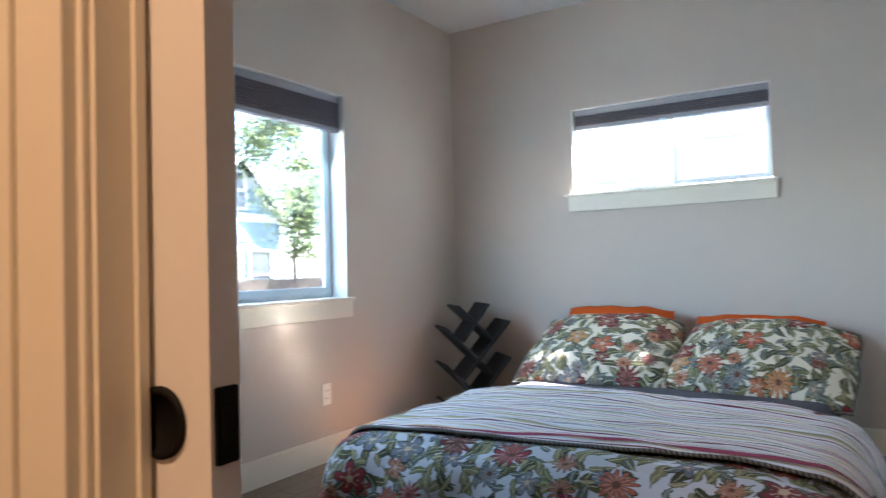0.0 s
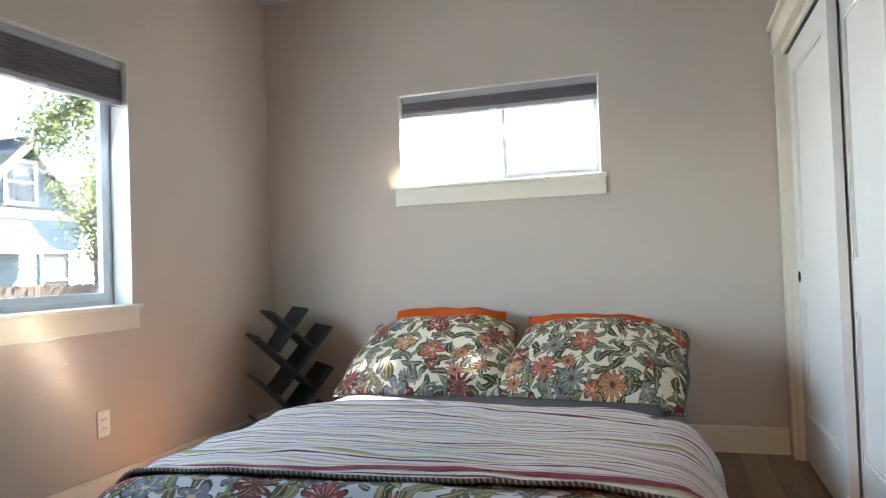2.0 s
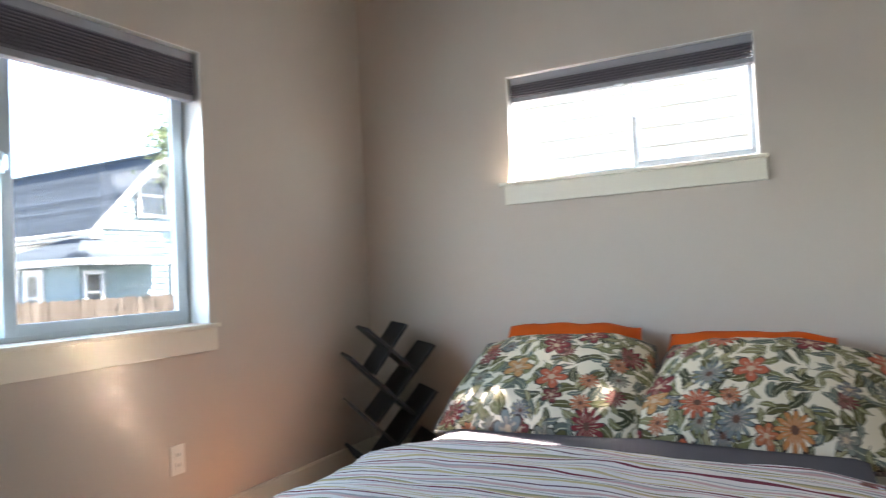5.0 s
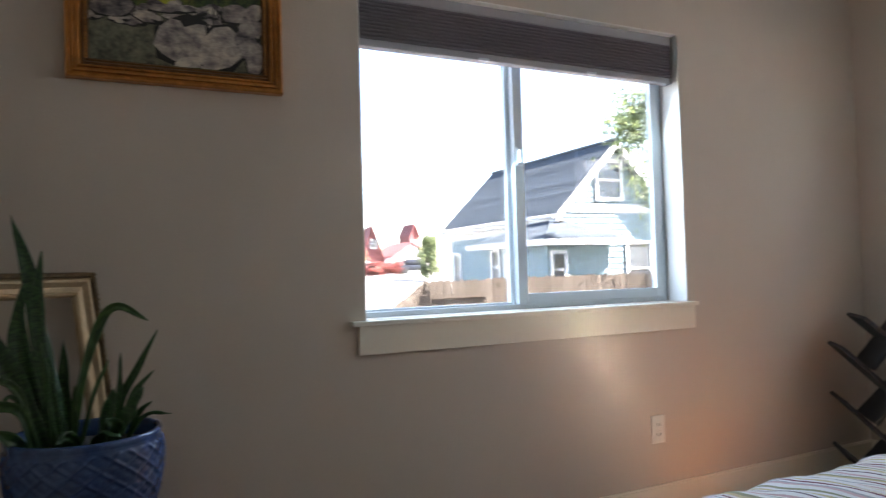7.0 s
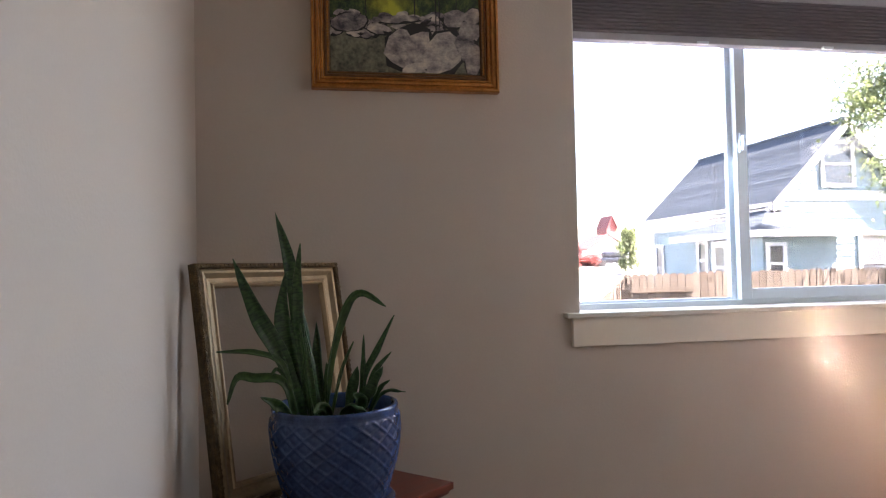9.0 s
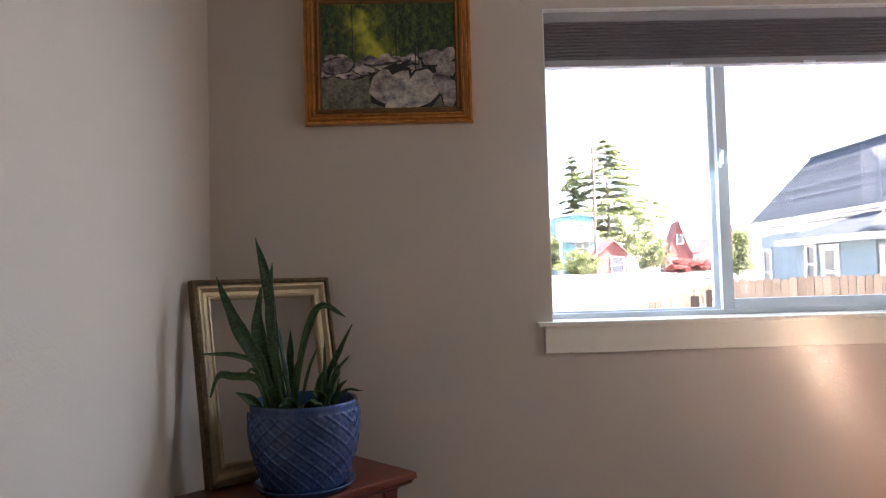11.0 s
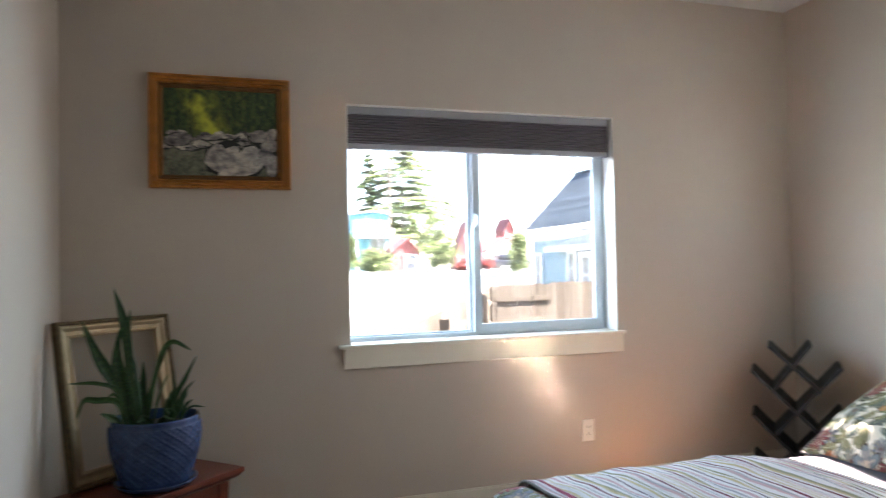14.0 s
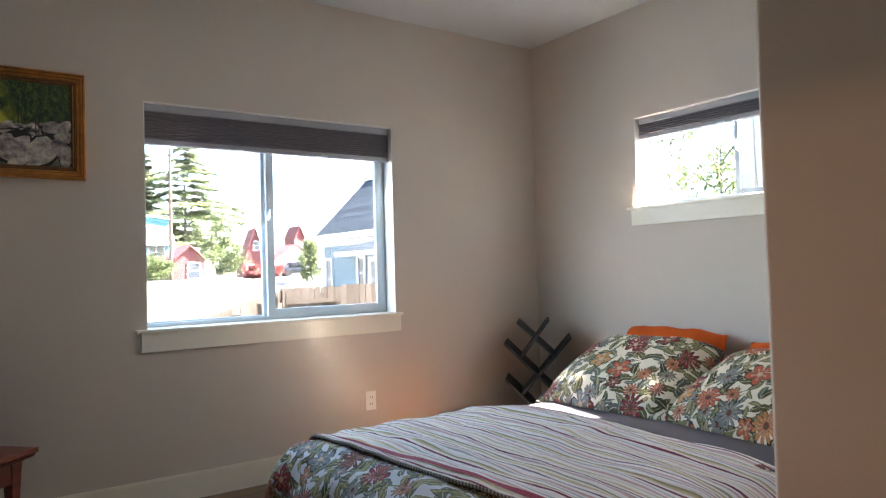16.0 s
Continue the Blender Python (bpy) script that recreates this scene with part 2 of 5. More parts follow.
def stream_painting(name):
    """Oil sketch: dark woods with a yellow-green tree above; the boulders are laid on as strokes of their own."""
    m, nt, b = start(name)
    v = coords(nt)
    sep = nt.nodes.new("ShaderNodeSeparateXYZ")
    nt.links.new(v, sep.inputs[0])
    dabs = noise_of(nt, stretch(nt, v, 1, 46.0, 34.0), 1.0, 6, 0.8)
    woods = ramp(nt, dabs, ((0.34, (0.006, 0.010, 0.006)), (0.47, (0.024, 0.046, 0.014)), (0.58, (0.075, 0.115, 0.025)), (0.72, (0.22, 0.20, 0.06))))
    glow = math_of(nt, "SUBTRACT", 1.0, math_of(nt, "MULTIPLY", math_of(nt, "ABSOLUTE", math_of(nt, "ADD", sep.outputs[1], math_of(nt, "ADD", math_of(nt, "MULTIPLY", sep.outputs[2], 0.40), 0.035))), 17.0))
    patch = noise_of(nt, v, 14.0, 2)
    lit = math_of(nt, "MULTIPLY", math_of(nt, "MULTIPLY", math_of(nt, "MAXIMUM", math_of(nt, "ADD", glow, 0.55), 0.0), math_of(nt, "MULTIPLY", dabs, 1.7)), math_of(nt, "MULTIPLY", math_of(nt, "MAXIMUM", math_of(nt, "SUBTRACT", patch, 0.36), 0.0), 3.2))
    nt.links.new(blend(nt, lit, woods, (0.50, 0.50, 0.045)), b.inputs["Base Color"])
    b.inputs["Roughness"].default_value = 0.5
    bump(nt, b, dabs, 0.4, 0.002)
    return m


def painted_rock(name):
    m, nt, b = start(name)
    v = coords(nt)
    isl = nt.nodes.new("ShaderNodeNewGeometry").outputs["Random Per Island"]
    brush = noise_of(nt, stretch(nt, v, 1, 20.0, 30.0), 1.0, 5, 0.68)
    f = math_of(nt, "ADD", brush, math_of(nt, "MULTIPLY", math_of(nt, "SUBTRACT", isl, 0.45), 0.22))
    nt.links.new(ramp(nt, f, ((0.30, (0.05, 0.042, 0.046)), (0.44, (0.22, 0.185, 0.18)), (0.56, (0.42, 0.36, 0.31)), (0.70, (0.66, 0.58, 0.47)))), b.inputs["Base Color"])
    b.inputs["Roughness"].default_value = 0.5
    bump(nt, b, brush, 0.4, 0.002)
    return m


def leaf_skin(name, dark, lite, banded=False):
    m, nt, b = start(name)
    uv = coords(nt, "UV")
    g = noise_of(nt, stretch(nt, uv, 8.0, 60.0 if banded else 14.0, 1.0), 1.0, 3)
    nt.links.new(ramp(nt, g, ((0.35, dark), (0.68, lite))), b.inputs["Base Color"])
    b.inputs["Roughness"].default_value = 0.38
    return m


def crown_leaf(name, dark, lite):
    m, nt, b = start(name)
    isl = nt.nodes.new("ShaderNodeNewGeometry").outputs["Random Per Island"]
    nt.links.new(ramp(nt, isl, ((0.0, dark), (1.0, lite))), b.inputs["Base Color"])
    b.inputs["Roughness"].default_value = 0.6
    t = nt.nodes.new("ShaderNodeBsdfTranslucent")
    nt.links.new(ramp(nt, isl, ((0.0, tuple(c * 1.3 for c in dark)), (1.0, tuple(c * 1.3 for c in lite)))), t.inputs[0])
    mx = nt.nodes.new("ShaderNodeMixShader")
    mx.inputs[0].default_value = 0.5
    nt.links.new(b.outputs[0], mx.inputs[1])
    nt.links.new(t.outputs[0], mx.inputs[2])
    nt.links.new(mx.outputs[0], nt.nodes["Material Output"].inputs[0])
    return m


def shingles(name, dark, lite):
    m, nt, b = start(name)
    v = coords(nt)
    isl = nt.nodes.new("ShaderNodeNewGeometry").outputs["Random Per Island"]
    n = noise_of(nt, v, 9.0, 3)
    f = math_of(nt, "ADD", math_of(nt, "MULTIPLY", isl, 0.5), math_of(nt, "MULTIPLY", n, 0.5))
    nt.links.new(ramp(nt, f, ((0.2, dark), (0.8, lite))), b.inputs["Base Color"])
    b.inputs["Roughness"].default_value = 0.9
    b.inputs["Specular IOR Level"].default_value = 0.1
    bump(nt, b, noise_of(nt, v, 60.0, 2), 0.4, 0.004)
    return m


WALL = surface("wall_paint_warm_grey", (0.555, 0.475, 0.40), 0.75, vary=0.03, scale=1.2, grain=120, relief=0.42, depth=0.0015, spec=0.3)
CEIL = surface("ceiling_paint", (0.60, 0.595, 0.58), 0.85, vary=0.02, scale=1.0, grain=150, relief=0.25, depth=0.0015, spec=0.2)
TRIM = surface("trim_paint_cream", (0.75, 0.69, 0.57), 0.42, vary=0.03, scale=2.0, grain=60, relief=0.05)
DOORW = surface("door_paint_white", (0.76, 0.73, 0.69), 0.40, vary=0.03, scale=2.0, grain=60, relief=0.05)
VINYL = surface("white_vinyl", (0.58, 0.65, 0.69), 0.35, vary=0.03, scale=5.0, grain=90, relief=0.03)
PLATE = surface("outlet_plastic", (0.80, 0.77, 0.70), 0.35, vary=0.02)
BLACKM = surface("black_bronze", (0.006, 0.005, 0.0045), 0.6, metal=0.0, vary=0.3, scale=30, grain=200, spec=0.15)
SLOT = surface("dark_slot", (0.02, 0.02, 0.02), 0.7)
SHADE = surface("cellular_shade_cloth", (0.175, 0.158, 0.175), 0.9, vary=0.08, scale=8, grain=400, relief=0.3, spec=0.2)
RAIL = surface("shade_rail", (0.34, 0.335, 0.355), 0.45, vary=0.05)
FLOORM = wood("floor_oak_red_brown", (0.050, 0.021, 0.010), (0.185, 0.096, 0.043), 1, 0.34)
FLOORM.node_tree.nodes["Principled BSDF"].inputs["Specular IOR Level"].default_value = 0.2
FLOORM.node_tree.nodes["Principled BSDF"].inputs["Specular Tint"].default_value = (1.0, 0.98, 0.93, 1)
FLOORM.node_tree.nodes["Principled BSDF"].inputs["Coat Weight"].default_value = 0.65
FLOORM.node_tree.nodes["Principled BSDF"].inputs["Coat Roughness"].default_value = 0.12
GAP = surface("floor_gap", (0.03, 0.016, 0.012), 0.8)
RACKM = wood("black_stained_wood", (0.003, 0.003, 0.0035), (0.009, 0.0085, 0.009), 0, 0.55)
TABLEM = wood("cherry_red_wood", (0.060, 0.010, 0.006), (0.165, 0.030, 0.014), 0, 0.30, 0.8, 0.12)
GILT = surface("gilded_wood", (0.52, 0.215, 0.055), 0.32, metal=0.75, vary=0.45, scale=18, grain=160, relief=0.3)
GILTD = surface("gilded_wood_worn", (0.20, 0.095, 0.035), 0.55, metal=0.4, vary=0.4, scale=25, grain=200, relief=0.4)
CHAMP = surface("champagne_gilt", (0.40, 0.29, 0.17), 0.42, metal=0.5, vary=0.22, scale=12, grain=90, relief=0.2)
ORNATE = surface("dark_carved_gilt", (0.12, 0.075, 0.03), 0.5, metal=0.4, vary=0.7, scale=60, grain=260, relief=0.8, depth=0.003)
POTM = surface("blue_glaze", (0.026, 0.058, 0.145), 0.20, vary=0.45, scale=26, grain=140, relief=0.15)
SOIL = surface("potting_soil", (0.03, 0.02, 0.014), 0.95, vary=0.4, scale=30, grain=150, relief=0.9, depth=0.006)
LEAFM = leaf_skin("snake_plant_leaf", (0.006, 0.032, 0.009), (0.048, 0.130, 0.034), True)
LEAFT = leaf_skin("strap_leaf", (0.016, 0.052, 0.014), (0.06, 0.135, 0.032))
FLORAL = floral("floral_cotton", (0.70, 0.63, 0.49), [(0.13, 0.17, 0.19), (0.50, 0.14, 0.05), (0.20, 0.23, 0.19), (0.17, 0.02, 0.022)], [(0.20, 0.012, 0.018), (0.54, 0.21, 0.06), (0.16, 0.21, 0.21), (0.22, 0.013, 0.020), (0.52, 0.11, 0.045), (0.20, 0.012, 0.018), (0.56, 0.27, 0.09)])
# Same fabric as FLORAL, with the bluish window light put into its colours.
FLORALQ = floral("floral_cotton_bluish_light", (0.52, 0.52, 0.56), [(0.13, 0.17, 0.21), (0.30, 0.05, 0.055), (0.20, 0.23, 0.25), (0.40, 0.15, 0.08)], [(0.15, 0.009, 0.015), (0.30, 0.030, 0.045), (0.14, 0.18, 0.22), (0.19, 0.011, 0.018), (0.40, 0.11, 0.065)])
STRIPES = striped("striped_cotton")
BRAID = braid("twisted_cord")
SHEET = surface("charcoal_sheet", (0.060, 0.056, 0.066), 0.8, vary=0.15, scale=8, grain=500, relief=0.4, spec=0.25)
ORANGE = surface("orange_pillowcase", (0.66, 0.098, 0.010), 0.8, vary=0.10, scale=7, grain=500, relief=0.3, spec=0.25)
CANVAS = stream_painting("woodland_oil_painting")
ROCKP = painted_rock("painted_boulders")
TRUNKP = surface("painted_tree_trunk", (0.018, 0.014, 0.011), 0.5)
WATERP = surface("painted_water", (0.15, 0.145, 0.095), 0.5, vary=0.8, scale=34, grain=90, relief=0.3)
GLASS = glass("dimming_window_glass")

GROUND = surface("pale_gravel", (0.18, 0.175, 0.165), 0.95, vary=0.15, scale=0.6, grain=30, relief=0.4, depth=0.01)
FENCEM = wood("weathered_cedar", (0.050, 0.038, 0.029), (0.092, 0.075, 0.060), 2, 0.85, 0.6)
FENCEM.node_tree.nodes["Principled BSDF"].inputs["Specular IOR Level"].default_value = 0.1
BLUES = surface("blue_siding_paint", (0.15, 0.21, 0.225), 0.7, vary=0.06, scale=0.7, grain=30)
WHITEH = surface("white_house_trim", (0.55, 0.55, 0.53), 0.6, vary=0.04)
CREAMS = surface("cream_siding_paint", (0.66, 0.62, 0.50), 0.7, vary=0.05, scale=0.8, grain=30)
ROOF = shingles("slate_grey_shingle", (0.026, 0.034, 0.041), (0.058, 0.072, 0.084))
REDS = surface("barn_red_paint", (0.18, 0.048, 0.044), 0.75, vary=0.12, scale=0.6, grain=30)
TEALS = surface("teal_siding_paint", (0.06, 0.20, 0.24), 0.7, vary=0.08, scale=0.6, grain=30)
PANEF = surface("dark_window_pane", (0.05, 0.06, 0.07), 0.12, vary=0.3, scale=2)
BARK = surface("bark", (0.10, 0.075, 0.055), 0.95, vary=0.35, scale=6, grain=40, relief=0.9, depth=0.02)
CROWN1 = crown_leaf("conifer_green", (0.09, 0.125, 0.055), (0.25, 0.285, 0.125))
CROWN2 = crown_leaf("broadleaf_green", (0.05, 0.075, 0.03), (0.17, 0.20, 0.075))
CROWN3 = crown_leaf("red_shrub_leaf", (0.16, 0.03, 0.03), (0.30, 0.09, 0.07))
CARM = surface("dark_car_paint", (0.02, 0.022, 0.028), 0.2, vary=0.1)
RUBBER = surface("tyre_rubber", (0.02, 0.02, 0.02), 0.8)


# ---- mesh helpers ----
def box(bm, x0, x1, y0, y1, z0, z1, bevel=0.0, m=None):
    vs = [bm.verts.new((x, y, z)) for x in (x0, x1) for y in (y0, y1) for z in (z0, z1)]
    fs = [bm.faces.new([vs[i] for i in q]) for q in ((0, 1, 3, 2), (4, 6, 7, 5), (0, 4, 5, 1), (2, 3, 7, 6), (0, 2, 6, 4), (1, 5, 7, 3))]
    if bevel:
        es = list({e for f in fs for e in f.edges})
        got = bmesh.ops.bevel(bm, geom=es, offset=bevel, segments=2, affect="EDGES", profile=0.6)
        vs = list({v for v in got["verts"]} | {v for v in vs if v.is_valid})
    if m is not None:
        bmesh.ops.transform(bm, matrix=m, verts=vs)
    return bm


def boxes(*dims, bevel=0.0):
    bm = bmesh.new()
    for d in dims:
        box(bm, *d, bevel=bevel)
    return bm


def lathe(bm, profile, n=32, m=None):
    """Turns (radius, z) pairs about z."""
    rings = []
    for r, z in profile:
        rings.append([bm.verts.new((r * math.cos(2 * math.pi * k / n), r * math.sin(2 * math.pi * k / n), z)) for k in range(n)])
    for a, b in zip(rings, rings[1:]):
        for k in range(n):
            bm.faces.new((a[k], a[(k + 1) % n], b[(k + 1) % n], b[k]))
    for ring, flip in ((rings[0], True), (rings[-1], False)):
        if profile[0 if flip else -1][0] > 1e-4:
            bm.faces.new(ring[::-1] if flip else ring)
    if m is not None:
        bmesh.ops.transform(bm, matrix=m, verts=[v for r in rings for v in r])
    return bm


def tube(bm, pts, r, n=8, uvs=False):
    """A round cord along points, uv = metres along and turns about."""
    layer = bm.loops.layers.uv.verify()
    rings, run, runs = [], 0.0, []
    for i, p in enumerate(pts):
        p = Vector(p)
        a, b = Vector(pts[max(i - 1, 0)]), Vector(pts[min(i + 1, len(pts) - 1)])
        t = (b - a).normalized()
        s = t.cross(Vector((0, 0, 1)))
        s = s.normalized() if s.length > 1e-3 else Vector((1, 0, 0))
        u = s.cross(t)
        if i:
            run += (p - Vector(pts[i - 1])).length
        runs.append(run)
        rad = r(i / (len(pts) - 1)) if callable(r) else r
        rings.append([bm.verts.new(p + s * math.cos(2 * math.pi * k / n) * rad + u * math.sin(2 * math.pi * k / n) * rad) for k in range(n)])
    for i in range(len(rings) - 1):
        for k in range(n):
            f = bm.faces.new((rings[i][k], rings[i][(k + 1) % n], rings[i + 1][(k + 1) % n], rings[i + 1][k]))
            for loop, (rr, kk) in zip(f.loops, ((i, k), (i, k + 1), (i + 1, k + 1), (i + 1, k))):
                loop[layer].uv = (runs[rr], kk / n)
    bm.faces.new(rings[0][::-1])
    bm.faces.new(rings[-1])
    return bm


def sheet(bm, nu, nv, at, uv):
    """A grid of nu by nv cells; at(i, j) is the place and uv(i, j) the cloth's own metres."""
    layer = bm.loops.layers.uv.verify()
    g = [[bm.verts.new(at(i / nu, j / nv)) for j in range(nv + 1)] for i in range(nu + 1)]
    for i in range(nu):
        for j in range(nv):
            f = bm.faces.new((g[i][j], g[i + 1][j], g[i + 1][j + 1], g[i][j + 1]))
            for loop, (a, b) in zip(f.loops, ((i, j), (i + 1, j), (i + 1, j + 1), (i, j + 1))):
                loop[layer].uv = uv(a / nu, b / nv)
    return bm


def mesh_of(name, bm, material, smooth=False):
    bmesh.ops.recalc_face_normals(bm, faces=bm.faces[:])
    me = bpy.data.meshes.new(name)
    bm.to_mesh(me)
    bm.free()
    if material:
        me.materials.append(material)
    if smooth:
        me.shade_smooth()
    return me


def part(name, bm, material, parent=None, label="", smooth=False, m=None):
    ob = new(name, mesh_of(name, bm, material, smooth))
    if parent is not None:
        ob.parent = parent
    if m is not None:
        ob.matrix_basis = m
    return tagged(ob, label)


def thing(name, label, category, m=None, group=""):
    ob = new(name)
    ob.empty_display_size = 0.1
    if m is not None:
        ob.matrix_basis = m
    return tagged(ob, label, category, group)


def structure(name, bm, material, label, category, m=None, smooth=False):
    ob = new(name, mesh_of(name, bm, material, smooth))
    if m is not None:
        ob.matrix_basis = m
    return tagged(ob, label, category, kind="structure")


def thicken(ob, t, offset=-1.0):
    mod = ob.modifiers.new("thickness", "SOLIDIFY")
    mod.thickness, mod.offset = t, offset
    return ob


# ---- the room ----
H = 2.755
W1 = (1.91, 3.385, 0.89, 2.055)      # big window: y and z of the opening
W2 = (0.92, 2.11, 1.503, 2.06)       # high window: x and z
structure("wall_west", boxes((-0.16, 0, 0.3, W1[0], 0, H), (-0.16, 0, W1[1], 4.76, 0, H), (-0.16, 0, W1[0], W1[1], 0, W1[2]), (-0.16, 0, W1[0], W1[1], W1[3], H)),
          WALL, "warm grey painted wall with a wide window", "wall")
structure("wall_north", boxes((0, W2[0], 4.6, 4.76, 0, H), (W2[1], 7.1, 4.6, 4.76, 0, H), (W2[0], W2[1], 4.6, 4.76, 0, W2[2]), (W2[0], W2[1], 4.6, 4.76, W2[3], H)),
          WALL, "warm grey painted wall behind the bed with a high window", "wall")
SM = pose(0, 0.67, 0, 0, 0, 2.7)     # the doorway wall, turned a little to fit the camera's view
D0, D1, DH = 2.035, 2.86, 2.04
wall_s = structure("wall_south", boxes((-0.1, D0, -0.022, 0, 0, H), (-0.1, 1.992, -0.115, -0.064, 0, H), (D1, 7.2, -0.115, 0, 0, H), (D0, D1, -0.022, 0, DH, H), (1.992, D1, -0.115, -0.064, DH, H)),
                   WALL, "warm grey painted wall with the pocket door opening", "wall", SM)
bm = boxes((3.018, 3.13, 4.53, 4.6, 0, H), (3.018, 3.13, 2.69, 4.53, 2.05, H), (3.13, 7.0, 2.45, 2.56, 0, H), (3.70, 3.78, 2.56, 4.6, 0, H), (2.985, 3.13, 2.56, 2.69, 0, H))
rim = [(3.13, 2.56), (2.962, 2.56), (2.962, 2.462)] + [(2.974 - 0.012 * math.cos(a), 2.462 - 0.012 * math.sin(a)) for a in (0.4, 0.8, 1.2)] + [(2.974, 2.45), (3.13, 2.45)]
lowr, topr = [bm.verts.new((x, y, 0)) for x, y in rim], [bm.verts.new((x, y, H)) for x, y in rim]
bm.faces.new(lowr), bm.faces.new(topr[::-1])
for k in range(len(rim)):
    bm.faces.new((lowr[k], lowr[(k + 1) % len(rim)], topr[(k + 1) % len(rim)], topr[k]))
structure("wall_east", bm,
          WALL, "grey painted closet wall with its outer corner", "wall")
# Unseen end wall, set far east so less light bounces back.
structure("wall_alcove", boxes((7.0, 7.12, 0.6, 2.6, 0, H)), WALL, "plain grey painted wall closing the alcove, unseen, set back to cut bounced light", "wall")
structure("wall_hall", boxes((0.9, 1.0, -1.4, 0.62, 0, H), (4.62, 4.72, -1.4, 0.79, 0, H), (0.9, 4.72, -1.5, -1.4, 0, H)), WALL, "plain painted hallway walls", "wall")
structure("ceiling", boxes((-0.16, 7.12, -1.5, 4.76, H, H + 0.12)), CEIL, "matt off-white painted ceiling", "ceiling")
# Unseen eave, added for trimming the sunbeam; its edge stays clear of it.
structure("trim_added_eave", boxes((-0.7, 7.6, 4.765, 5.16, 2.74, 2.90)), WHITEH, "plain white boxed eave, unseen, added above the high window", "eave")
floor = structure("floor", boxes((-0.16, 7.12, -1.5, 4.76, -0.12, -0.008)), GAP, "dark red-brown wooden plank floor", "floor")


def baseboard(name, m, length):
    bm = bmesh.new()
    box(bm, 0, length, 0, 0.014, 0, 0.128)
    box(bm, 0, length, 0, 0.009, 0.128, 0.136)
    return structure(name, bm, TRIM, "tall flat cream painted baseboard", "baseboard", m)


baseboard("baseboard_west", pose(0, 4.586, 0, 0, 0, -90), 3.9)
baseboard("baseboard_north", pose(2.99, 4.6, 0, 0, 0, 180), 2.99)
baseboard("baseboard_south", SM @ pose(0.02, 0, 0), 1.93)
baseboard("baseboard_alcove", pose(7.0, 2.45, 0, 0, 0, 180), 3.95)


# ---- windows ----
def sash(bm, a0, a1, z0, z1, d0, d1, w, wb, wr=None):
    """Four rails round a pane, in the plane (a, z), from depth d0 to d1; wr: the rail at a1, where it differs."""
    wr = w if wr is None else wr
    box(bm, a0, a0 + w, d0, d1, z0, z1, 0.002)
    box(bm, a1 - wr, a1, d0, d1, z0, z1, 0.002)
    box(bm, a0 + w, a1 - wr, d0, d1, z0, z0 + wb, 0.002)
    box(bm, a0 + w, a1 - wr, d0, d1, z1 - w, z1, 0.002)
    return bm


